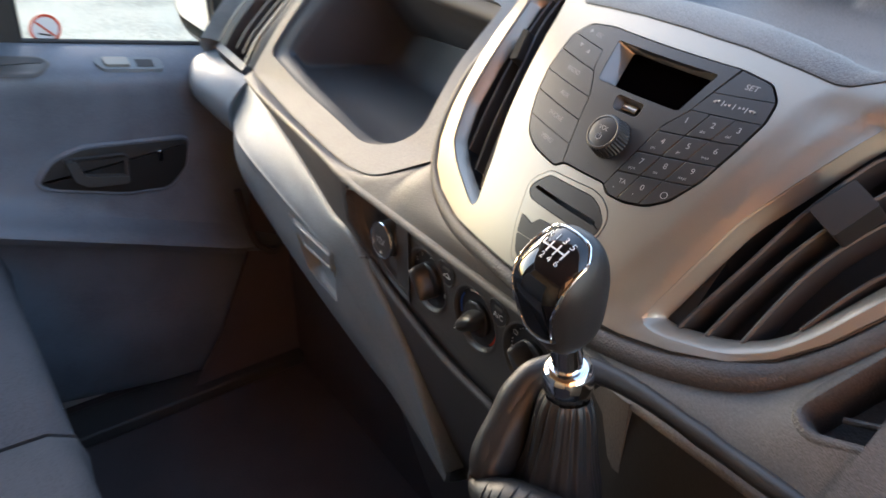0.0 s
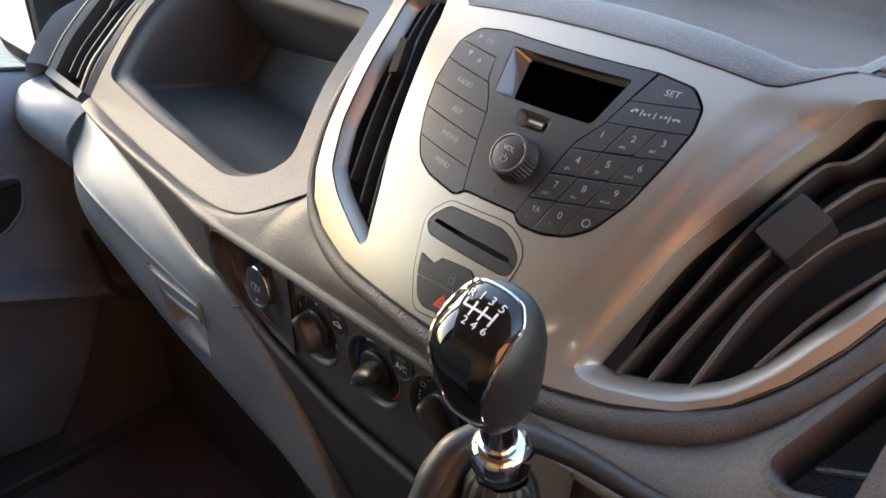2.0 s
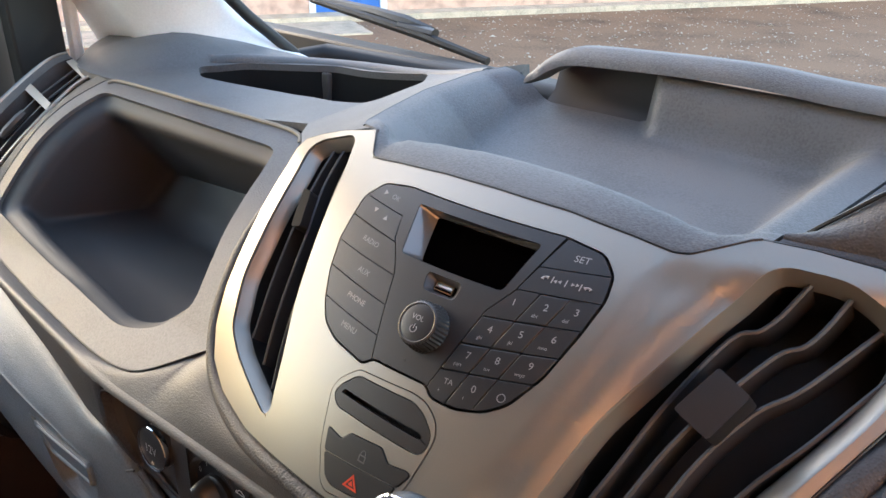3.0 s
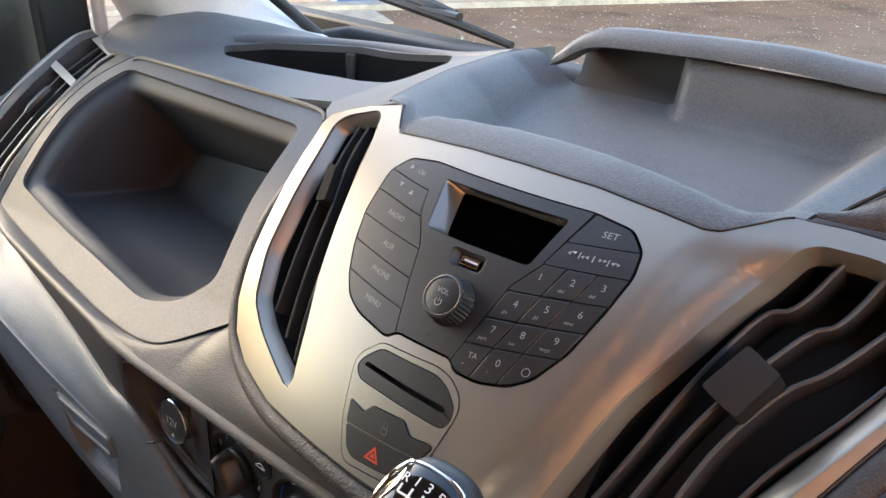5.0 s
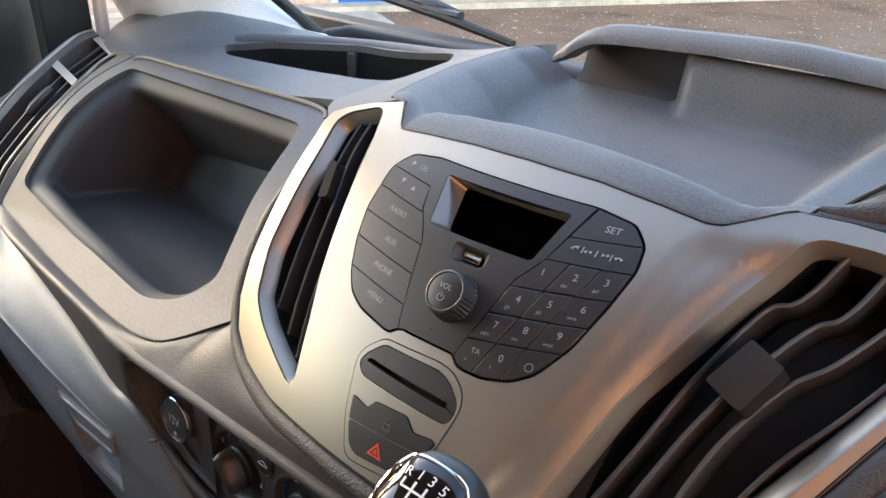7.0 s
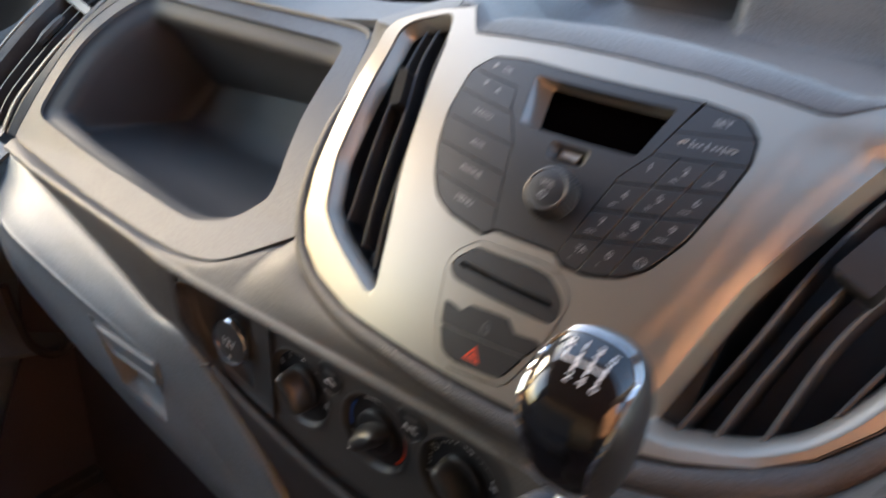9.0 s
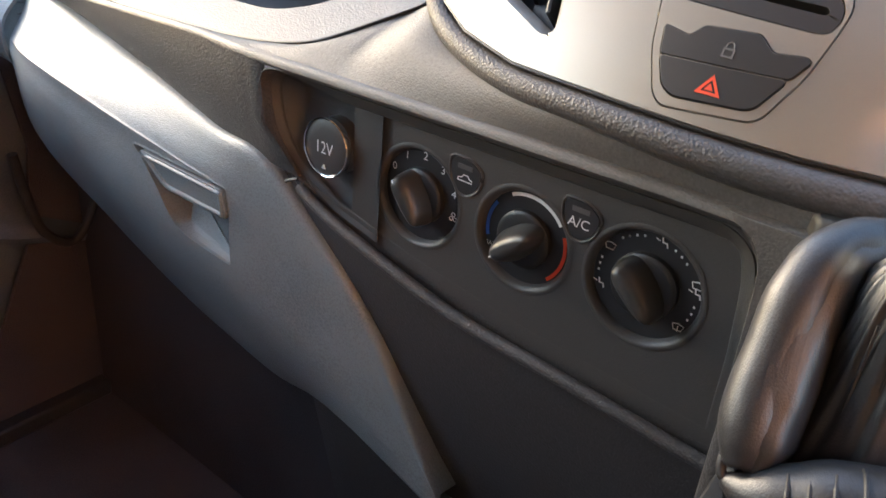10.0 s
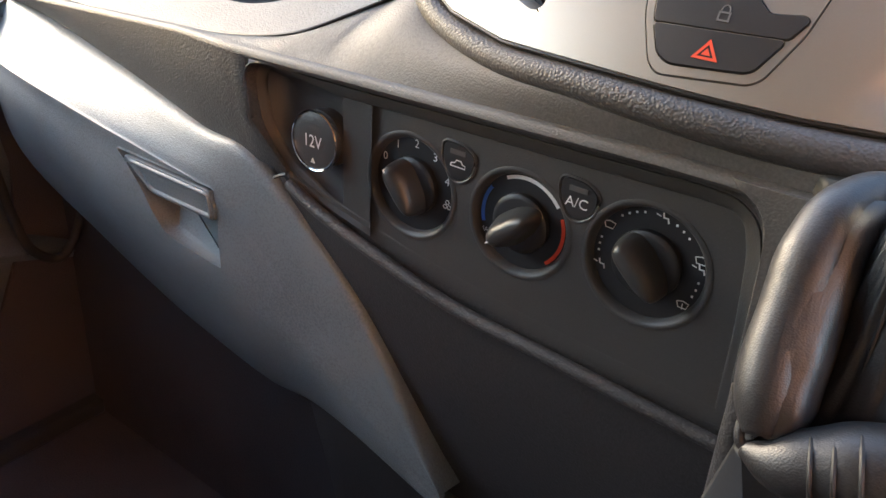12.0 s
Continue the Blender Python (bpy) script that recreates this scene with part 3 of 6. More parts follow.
    # cheek between the cubby frame and the surround
    low = [stack(-0.190, s_, -0.009) for s_ in (0.055, 0.08, 0.105, 0.125, 0.140)] + [Vector((-0.196, 0.0825, top_z(-0.196, 0.0825) - 0.003))]
    high = [trim(1.0, v, -0.002) for v in (0.25, 0.42, 0.60, 0.78, 0.92)] + [Vector((-0.308, 0.189, top_z(-0.308, 0.189) - 0.002))]
    p0, p1 = smooth_line(low, 5), smooth_line(high, 5)
    part("surround_cheek", shell([[q.lerp(r, f) for q, r in zip(p0, p1)] for f in (0, 0.2, 0.4, 0.6, 0.8, 1.0)], 0.003), GREY, dash, smooth=70)

    # open bin over the radio, with a hoop at the windscreen
    brim = [(-0.1230, 0.2006), (-0.1066, 0.1805), (-0.079, 0.185), (-0.040, 0.1893), (0.0, 0.1905), (0.05, 0.189), (0.09, 0.1832), (0.113, 0.1787), (0.121, 0.1792), (0.135, 0.188), (0.148, 0.1965), (0.175, 0.195)]
    brim_s = lambda x: float(np.interp(x, [q[0] for q in brim], [q[1] for q in brim]))

    def bin_z(x, y):
        edge = stack(x, brim_s(x), 0.0005)
        crest_y = max(0.103 - 0.6 * x * x, edge.y + 0.014)
        f = (y - edge.y) / (crest_y - edge.y)
        front = edge.z + 0.0075 * ease((x + 0.124) / 0.03) * ease((0.148 - x) / 0.035) * (1 - (1 - max(0.0, min(1.0, f))) ** 2)
        fall = max(0.0, y - crest_y)
        front -= 0.090 * (1 - math.exp(-(fall / 0.020) ** 1.7))
        floor_ = 1.004 + 0.16 * max(0, y - 0.15) - 0.024 * ease((0.10 - x) / 0.12) * ease((0.215 + 0.55 * (x + 0.03) - y) / 0.055)
        sx, sz = seam(y)
        d = max(0.0, x - sx)
        wall_l = sz - 0.004 * ease(d / 0.03) - 0.064 * ease((d - 0.014) / 0.088)
        wall_r = floor_ - 0.01 + (1.068 - floor_) * ease((x - 0.088 - 0.05 * (y - 0.1)) / 0.050) - 0.10 * max(0.0, x - 0.145)
        back = 1.02 + 0.062 * ease((y - 0.318) / 0.030) * ease((x + 0.041 - 0.6 * (0.345 - y)) / 0.007)
        hs = (max(front, floor_) if y < 0.17 else floor_, wall_l, wall_r, back)
        k, m = 0.0035, max(hs)
        z = min(m + k * math.log(sum(math.exp((h - m) / k) for h in hs)), sz + max(0.0, d - 0.006) * 0.8)
        return z if f > 1 else front + (z - front) * ease(f)

    def bin_sheet(left, right, nx, ny):
        rows = []
        for j in range(ny + 1):
            v, r = (j / ny) ** 1.25, []
            for i in range(nx + 1):
                y, x = 0.07 + 0.285 * v, 0.0
                for _ in range(6):
                    x = left(y) + (right(y) - left(y)) * i / nx
                    y0 = stack(x, brim_s(x), 0.0).y - 0.001
                    y = y0 + (0.356 - y0) * v
                r.append((x, y, bin_z(x, y) - (0.004 if j == 0 else 0.0)))
            rows.append(r)
        return rows
    side_ = lambda y: 0.157 + 0.07 * (y - 0.13)
    part("top_bin", shell(bin_sheet(lambda y: seam(y)[0] + 0.0008, side_, 72, 64), 0.004), GREY, dash, "grey open storage bin", smooth=80)
    part("driver_cowl", shell(bin_sheet(lambda y: side_(y) + 0.0022, lambda y: 0.47, 14, 30), 0.004), CHARCOAL, dash, "charcoal grained cowl beside the bin", smooth=80)
    part("shut_line", tube(bmesh.new(), [stack(x, brim_s(x) + 0.0006, 0.0002) for x in np.linspace(-0.1225, 0.150, 60)], 0.0007, 6), BLACK, dash)
    part("shut_line", tube(bmesh.new(), [Vector((q[1], q[0], q[2] - 0.0006)) for q in [(0.0975, -0.1405, 1.0690)] + SEAM[1:-1]], 0.0009, 6), BLACK, dash)
    hoop = smooth_line([(-0.160, 0.338, 1.060), (-0.150, 0.350, 1.068), (-0.135, 0.358, 1.079), (-0.115, 0.361, 1.085), (-0.056, 0.362, 1.089), (0.041, 0.362, 1.093), (0.111, 0.362, 1.090), (0.24, 0.36, 1.088), (0.46, 0.34, 1.08)], 5)
    bm = bmesh.new()
    rings = []
    for i, p in enumerate(hoop):
        w = min(1.0, 0.5 + i / 12)
        sec = [(-0.022, -0.006), (-0.020, 0.001), (-0.008, 0.0085), (0.010, 0.008), (0.022, 0.002), (0.022, -0.004), (0.0, -0.0095)]
        rings.append([p + Vector((0, a * w, b * w)) for a, b in sec])
    vs = grid(bm, rings, True)
    bm.faces.new(vs[0]), bm.faces.new(list(reversed(vs[-1])))
    part("bin_hoop", bm, GREY, dash, "grey moulded hoop", smooth=60)
    bm = bmesh.new()
    # darker than the bin itself: the hoop's shadow is put into the colour
    shade = [[(x, y, z) for x in (-0.150, -0.12, -0.06, -0.030)] for y, z in ((0.350, 1.034), (0.368, 1.046), (0.376, 1.068), (0.380, 1.080))]
    grid(bm, shade)
    bmesh.ops.solidify(bm, geom=bm.faces[:], thickness=0.004)
    part("bin_recess", bm, BIN, dash, smooth=70)

    # end of the dashboard by the door, with its tall vent
    outer_rail = [(-0.868, 0.036, 0.837), (-0.856, 0.060, 0.875), (-0.845, 0.0885, 0.908), (-0.834, 0.1236, 0.943), (-0.8305, 0.1687, 0.975), (-0.8260, 0.203, 0.9955), (-0.812, 0.218, 1.002)]
    inner_rail = [(-0.760, 0.033, 0.831), (-0.7545, 0.050, 0.862), (-0.747, 0.069, 0.886), (-0.736, 0.0949, 0.916), (-0.7285, 0.115, 0.936), (-0.7270, 0.145, 0.9585), (-0.7255, 0.1722, 0.977), (-0.7189, 0.1847, 0.986), (-0.7143, 0.196, 0.992)]
    a, b = smooth_line(outer_rail, 6), smooth_line(inner_rail, 8)
    a = along(a, 25)
    b = along(b, 25)
    up = Vector((-0.1, -0.6, 0.8))
    face_ = lambda p, q, f, n: p.lerp(q, f) + up * n
    bm = bmesh.new()
    grid(bm, [[face_(p, q, f, n) for p, q in zip(a, b)] for f, n in ((-0.02, -0.004), (0.0, 0.001), (0.06, 0.002), (0.17, -0.001), (0.19, -0.012), (0.20, -0.03))])
    end_vent = part("end_vent", bm, KNEE, dash, "tall black louvred vent with pale rails", smooth=50)
    bm = bmesh.new()
    grid(bm, [[face_(p, q, f, n) for p, q in zip(a, b)] for f, n in ((0.86, -0.03), (0.87, -0.012), (0.89, -0.001), (0.97, 0.001), (1.02, -0.004))])
    part("inner_cheek", bm, KNEE, end_vent, smooth=50)
    for side, f in ((a, 0.0), (b, 1.0)):
        part("pale_rail", tube(bmesh.new(), [face_(p, q, f, 0.0012) for p, q in zip(a, b)], 0.0024, 8), SILVER, end_vent, "thin silver rail")
    bm = bmesh.new()
    grid(bm, [[face_(p, q, f, -0.03) for p, q in zip(a, b)] for f in (0.15, 0.5, 0.9)])
    part("duct", bm, BLACK, end_vent)
    for f in (0.40, 0.63):
        line = [face_(p, q, f, 0) for p, q in zip(a, b)][1:18]
        bm = bmesh.new()
        grid(bm, [[p - up * 0.026 for p in line], [p - up * 0.006 for p in line], [p - up * 0.006 + Vector((0.003, 0, 0)) for p in line], [p - up * 0.026 + Vector((0.003, 0, 0)) for p in line]])
        part("slat", bm, SLAT, end_vent)
    for f in (0.42, 0.62, 0.8):
        bm = bmesh.new()
        tube(bm, [face_(a[18], b[18], f, -0.008), face_(a[23], b[23], f, -0.008)], 0.0018, 6)
        part("slat", bm, SLAT, end_vent)
    bm = bmesh.new()
    grid(bm, [[face_(a[k], b[k], f, n) for f in (0.16, 0.4, 0.7, 0.90)] for k, n in ((17, -0.010), (17, -0.001), (18, 0.0), (18, -0.010))])
    part("cross_bar", bm, SILVER, end_vent, "silver cross bar", smooth=40)
    bm = bmesh.new()
    grid(bm, [[face_(a[k], b[k], f, n) for f in (0.14, 0.4, 0.7, 0.92)] for k, n in ((23, -0.014), (23, -0.003), (24, -0.002), (24, -0.012))])
    part("end_bar", bm, SILVER, end_vent, "silver end bar", smooth=40)
    bm = bmesh.new()
    grid(bm, [[face_(a[0], b[0], f, n) + Vector((0, -0.004 * k, -0.004 * k)) for f in (0.0, 0.3, 0.7, 1.0)] for k, n in ((0, -0.02), (0, 0.0), (2, 0.001), (3, -0.01))])
    part("foot_bar", bm, SMOOTH, end_vent, smooth=40)
    bm = bmesh.new()
    tube(bm, [face_(a[k], b[k], 0.55, -0.002) for k in (11, 12, 14, 15)], [0.004, 0.006, 0.006, 0.005], 8)
    part("tab", bm, SMOOTH, end_vent)
    # shoulder between the vent and the frame, and the outer flank
    bm = bmesh.new()
    edge_l = along([trim(0.0, v / 8, -0.002) for v in range(9)], 25)
    grid(bm, [[p - up * 0.002 for p in b], [p.lerp(q, 0.5) + up * 0.004 for p, q in zip(b, edge_l)], edge_l])
    part("vent_shoulder", bm, CHARCOAL, dash)
    bm = bmesh.new()
    grid(bm, [[p - up * 0.002 for p in a], *[[p + Vector(q) * (1 - 0.8 * ease((k - 7) / 5)) for k, p in enumerate(a)] for q in ((-0.014, -0.009, 0.003), (-0.030, -0.020, 0.003), (-0.036, -0.022, -0.010), (-0.040, -0.004, -0.040), (-0.048, 0.030, -0.075))]])
    part("end_flank", bm, BLUEGREY, dash, "pale blue-grey flank beside the vent", smooth=70)
    cap = [[(-0.733, 0.028, 0.818), (-0.79, 0.020, 0.822), (-0.86, 0.028, 0.822), (-0.905, 0.06, 0.82)],
           [(-0.731, 0.008, 0.808), (-0.79, -0.004, 0.814), (-0.870, -0.008, 0.816), (-0.915, 0.03, 0.812)],
           [(-0.727, -0.014, 0.784), (-0.78, -0.024, 0.793), (-0.845, -0.028, 0.800), (-0.905, 0.02, 0.80)],
           [(-0.724, -0.014, 0.752), (-0.775, -0.024, 0.764), (-0.838, -0.028, 0.778), (-0.895, 0.02, 0.79)],
           [(-0.722, 0.004, 0.735), (-0.77, -0.004, 0.748), (-0.83, 0.0, 0.765), (-0.89, 0.05, 0.78)],
           [(-0.72, 0.06, 0.725), (-0.77, 0.06, 0.735), (-0.83, 0.06, 0.75), (-0.89, 0.09, 0.77)]]
    rows = [smooth_line(r, 4) for r in cap]
    rows = [list(r) for r in zip(*[smooth_line(c, 4) for c in zip(*rows)])]
    part("end_cap", shell(rows, 0.004), BLUEGREY, dash, "pale blue-grey end cap", smooth=70)
    # driver's side: hood of the instruments and panel beside the surround
    crown = [(0.156, 0.124, 1.056), (0.178, 0.128, 1.078), (0.215, 0.140, 1.108), (0.30, 0.165, 1.15), (0.60, 0.19, 1.16)]
    foot = [stack(0.158, 0.1995, -0.004), stack(0.205, 0.193, -0.004), stack(0.238, 0.180, -0.004), stack(0.262, 0.150, -0.006), Vector((0.60, 0.10, 0.98))]
    p0, p1 = smooth_line(foot, 6), smooth_line(crown, 6)
    rows = [[q.lerp(r, f) + Vector((0, -0.5, 0.8)) * 0.010 * math.sin(math.pi * f) for q, r in zip(p0, p1)] for f in (0, 0.15, 0.35, 0.6, 0.8, 1.0)]
    part("driver_panel", shell(rows, 0.004), CHARCOAL, dash, "charcoal grained panel", smooth=70)
    part("shut_line", tube(bmesh.new(), [q + Vector((-0.001, -0.001, 0.001)) for q in p1], 0.0013, 6), BLACK, dash)
    rows = [[q.lerp(r, f) for q, r in zip(p0[17:], [Vector((q.x, -0.07, 0.90)) for q in p0[17:]])] for f in (0, 0.5, 1.0)]
    part("driver_knee", shell(rows, 0.004), PAD, dash, smooth=70)
    return dash


def build_radio():
    radio = thing("car_radio", "dark grey car radio with blank display, keypad and volume knob", "radio")
    div_l = [(-0.057, 0.1725), (-0.045, 0.138), (-0.0365, 0.127), (-0.031, 0.118), (-0.016, 0.068)]
    div_r = [(0.058, 0.1725), (0.047, 0.134), (0.037, 0.118), (0.024, 0.068)]
    i0 = min(range(len(RADIO)), key=lambda i: (RADIO[i][0] + 0.057) ** 2 + (RADIO[i][1] - 0.1725) ** 2)
    ring = RADIO[i0:] + RADIO[:i0]
    ib = min(range(len(ring)), key=lambda i: (ring[i][0] + 0.016) ** 2 + (ring[i][1] - 0.068) ** 2)
    ic = min(range(len(ring)), key=lambda i: (ring[i][0] - 0.024) ** 2 + (ring[i][1] - 0.068) ** 2)
    it = min(range(len(ring)), key=lambda i: (ring[i][0] - 0.058) ** 2 + (ring[i][1] - 0.1725) ** 2)
    left = ring[:ib + 1] + list(reversed(div_l[1:-1]))
    right = ring[ic:it + 1] + div_r[1:-1]
    middle = [div_l[0]] + div_l[1:-1] + ring[ib:ic + 1] + list(reversed(div_r[1:-1])) + [div_r[0]]
    mouth = rounded([(-0.043, 0.1645), (-0.0345, 0.131), (0.040, 0.131), (0.0475, 0.1645)], 0.003, 3)
    usb = rounded([(-0.010, 0.1285), (-0.007, 0.117), (0.016, 0.117), (0.016, 0.1285)], 0.004, 3)
    usb = [(x, s - 0.001) for x, s in usb]
    body = part("fascia", plate(bmesh.new(), grown(middle, -0.0003), -0.006, 0.0006, stack, (mouth, usb), 0.009), KEY, radio, "", 0.0006)
    part("backing", plate(bmesh.new(), grown(RADIO, -0.001), -0.018, -0.016, stack, cell=0.02), BLACK, radio)
    # display in its funnel
    bm = bmesh.new()
    grid(bm, [[stack(*p, 0.0) for p in mouth], [stack(p[0] * 0.82 + 0.0018, 0.149 + (p[1] - 0.149) * 0.90, -0.012) for p in mouth]], True)
    part("display_bezel", bm, BEZEL, radio, "glossy angled display bezel")
    part("display", plate(bmesh.new(), [(p[0] * 0.83 + 0.0018, 0.149 + (p[1] - 0.149) * 0.92) for p in mouth], -0.016, -0.0115, stack, cell=0.012), SCREEN, radio, "blank black display")
    # usb socket
    bm = bmesh.new()
    cu, cs = 0.0038, 0.1218
    grid(bm, [[stack(p[0], p[1], 0.0) for p in usb], [stack(cu + (p[0] - cu) * 0.66, cs + (p[1] - cs) * 0.62, -0.004) for p in usb], [stack(cu + (p[0] - cu) * 0.62, cs + (p[1] - cs) * 0.58, -0.012) for p in usb]], True)
    sock = part("usb_socket", bm, SMOOTH, radio)
    bm = bmesh.new()
    o = [(cu - 0.0064, cs - 0.0026), (cu + 0.0064, cs - 0.0026), (cu + 0.0064, cs + 0.0026), (cu - 0.0064, cs + 0.0026)]
    h = [(cu - 0.0058, cs - 0.0020), (cu + 0.0058, cs - 0.0020), (cu + 0.0058, cs + 0.0020), (cu - 0.0058, cs + 0.0020)]
    part("metal_shell", plate(bm, o, -0.012, -0.0028, stack, (h,), 0), CHROME, sock, "bright metal shell")
    part("tongue", plate(bmesh.new(), [(cu - 0.005, cs + 0.0002), (cu + 0.005, cs + 0.0002), (cu + 0.005, cs + 0.0014), (cu - 0.005, cs + 0.0014)], -0.012, -0.0035, stack, cell=0), WHITE, sock, "pale contact tongue")
    # keys on the left
    cuts = [((-0.2, 0.0), (0.2, 0.0)), ((-0.074, 0.0865), (-0.020, 0.0805)), ((-0.079, 0.1045), (-0.025, 0.0985)), ((-0.086, 0.1215), (-0.030, 0.1165)), ((-0.090, 0.1405), (-0.044, 0.1355)), ((-0.087, 0.1560), (-0.050, 0.1525)), ((-0.2, 0.3), (0.2, 0.3))]
    prints = [("MENU", -0.043, 0.0765), ("PHONE", -0.048, 0.0935), ("AUX", -0.0535, 0.1105), ("RADIO", -0.061, 0.1290), None, ("OK", -0.063, 0.1615)]
    for lo, hi, text in zip(cuts, cuts[1:], prints):
        key = part("key", plate(bmesh.new(), grown(band_of(left, lo, hi), -0.00045), -0.006, 0.0006, stack, cell=0.009), KEY, radio, "", 0.0006)
        if text:
            words("lettering", text[0], 0.0050, PRINT, key, stack, text[1], text[2], 0.00075, -4)
        if text is None or text[0] == "OK":
            marks = [(-0.0725, 0.1495, 180), (-0.061, 0.1465, 0)] if text is None else [(-0.0735, 0.1625, -90)]
            for mx, ms, turn in marks:
                tri_ = [(mx + 0.0022 * math.cos(radians(turn + 90 + k)), ms + 0.0022 * math.sin(radians(turn + 90 + k))) for k in (0, 120, 240)]
                part("arrow", plate(bmesh.new(), tri_, 0.0003, 0.0008, stack, cell=0), PRINT, key)
    # keys on the right
    rows_r = [((-0.2, 0.0), (0.2, 0.0)), ((0.030, 0.0795), (0.078, 0.0875)), ((0.034, 0.0965), (0.082, 0.1045)), ((0.037, 0.1145), (0.094, 0.1230)), ((0.052, 0.1355), (0.091, 0.1395)), ((0.054, 0.1515), (0.093, 0.1565)), ((-0.2, 0.3), (0.2, 0.3))]
    col_a, col_b = ((0.040, 0.066), (0.061, 0.136)), ((0.056, 0.067), (0.078, 0.138))
    for k, (lo, hi) in enumerate(zip(rows_r, rows_r[1:])):
        row = band_of(right, lo, hi)
        if k >= 4:
            key = part("key", plate(bmesh.new(), grown(row, -0.00045), -0.006, 0.0006, stack, cell=0.009), KEY, radio, "", 0.0006)
            if k == 5:
                words("lettering", "SET", 0.0058, PRINT, key, stack, 0.073, 0.1615, 0.00075, 2)
            else:
                for j, mx in enumerate((0.0653, 0.0678, 0.0748, 0.0773)):
                    turn = 90 if j < 2 else -90
                    t_ = [(mx + 0.0012 * math.cos(radians(turn + 90 + q)), 0.1455 + 0.0004 * j + 0.0012 * math.sin(radians(turn + 90 + q))) for q in (0, 120, 240)]
                    part("track_mark", plate(bmesh.new(), t_, 0.0003, 0.0008, stack, cell=0), PRINT, key)
                for mx in (0.0633, 0.0712, 0.0795):
                    part("track_mark", plate(bmesh.new(), [(mx - 0.0003, 0.144), (mx + 0.0003, 0.144), (mx + 0.0003, 0.148), (mx - 0.0003, 0.148)], 0.0003, 0.0008, stack, cell=0), PRINT, key)
                for mx, tn in ((0.0595, 120), (0.0835, 90)):
                    arc = [Vector((mx + 0.0019 * math.cos(radians(tn + q)), 0.1452 + 0.0016 * math.sin(radians(tn + q)))) for q in (-70, -35, 0, 35, 70)]
                    bm = bmesh.new()
                    tube(bm, [stack(p.x, p.y, 0.0006) for p in arc], [0.0011, 0.0006, 0.0005, 0.0006, 0.0011], 6)
                    part("handset_mark", bm, PRINT, key)
            continue
        cells = [clipped(row, *col_a), clipped(clipped(row, col_a[1], col_a[0]), *col_b), clipped(row, col_b[1], col_b[0])]
        digits = (("TA", "0", ""), ("7", "8", "9"), ("4", "5", "6"), ("1", "2", "3"))[k]
        subs = (("+", "i", ""), ("pqrs", "tuv", "wxyz"), ("ghi", "jkl", "mno"), ("", "abc", "def"))[k]
        for cell_, d, sub in zip(cells, digits, subs):
            if len(cell_) < 3:
                continue
            key = part("key", plate(bmesh.new(), grown(cell_, -0.00045), -0.006, 0.0006, stack, cell=0.009), KEY, radio, "", 0.0006)
            cx = (min(p[0] for p in cell_) + max(p[0] for p in cell_)) / 2
            cy = (min(p[1] for p in cell_) + max(p[1] for p in cell_)) / 2
            if d:
                words("lettering", d, 0.0058 if len(d) == 1 else 0.0045, PRINT, key, stack, cx + 0.0012, cy + 0.0018, 0.00075, 6)
            if sub:
                words("lettering", sub, 0.0028, PRINT, key, stack, cx - 0.0024, cy - 0.0042, 0.00075, 6)
            if not d:
                bm = bmesh.new()
                tube(bm, [stack(cx + 0.0022 * math.cos(a * math.pi / 8), cy + 0.0022 * math.sin(a * math.pi / 8), 0.0007) for a in range(17)], 0.00025, 5)
                part("clock_mark", bm, PRINT, key)
    # volume knob
    axis = (0, -0.754, 0.657)
    foot = stack(0.0085, 0.0965, 0.0)
    kn = part("volume_knob", lathe(bmesh.new(), [(0.0142, -0.001), (0.0142, 0.002), (0.0135, 0.003), (0.0131, 0.0098), (0.0125, 0.0112), (0.0114, 0.0117)], axis, foot, 72, 0.0005), BLACK, radio, "round knurled black knob", smooth=30)
    part("knob_ring", lathe(bmesh.new(), [(0.0121, 0.0106), (0.0121, 0.0118), (0.0114, 0.0123), (0.0108, 0.0120), (0.0108, 0.011)], axis, foot, 48), SMOOTH, kn, "thin dark ring")
    part("knob_cap", lathe(bmesh.new(), [(0.0109, 0.010), (0.0107, 0.0118), (0.0089, 0.0123), (0.005, 0.0126), (0.0015, 0.0128)], axis, foot, 40), KEY, kn)
    q = Vector(axis).to_track_quat("Z", "Y")
    on_cap = lambda x, s, n: foot + Vector((x, 0, 0)) + Vector((0, 0.657, 0.754)) * s + Vector(axis) * n
    words("lettering", "VOL", 0.0044, PRINT, kn, on_cap, 0.0, 0.0024, 0.0130)
    bm = bmesh.new()
    tube(bm, [on_cap(0.0021 * math.cos(radians(a)), -0.0040 + 0.0021 * math.sin(radians(a)), 0.0129) for a in range(125, 416, 15)], 0.00028, 5)
    tube(bm, [on_cap(0, -0.0040, 0.0130), on_cap(0, -0.0012, 0.0130)], 0.00028, 5)
    part("power_mark", bm, PRINT, kn)
    part("microphone_hole", lathe(bmesh.new(), [(0.0009, 0.0004), (0.0009, 0.0009)], axis, stack(0.004, 0.075), 12), BLACK, radio)
    return radio


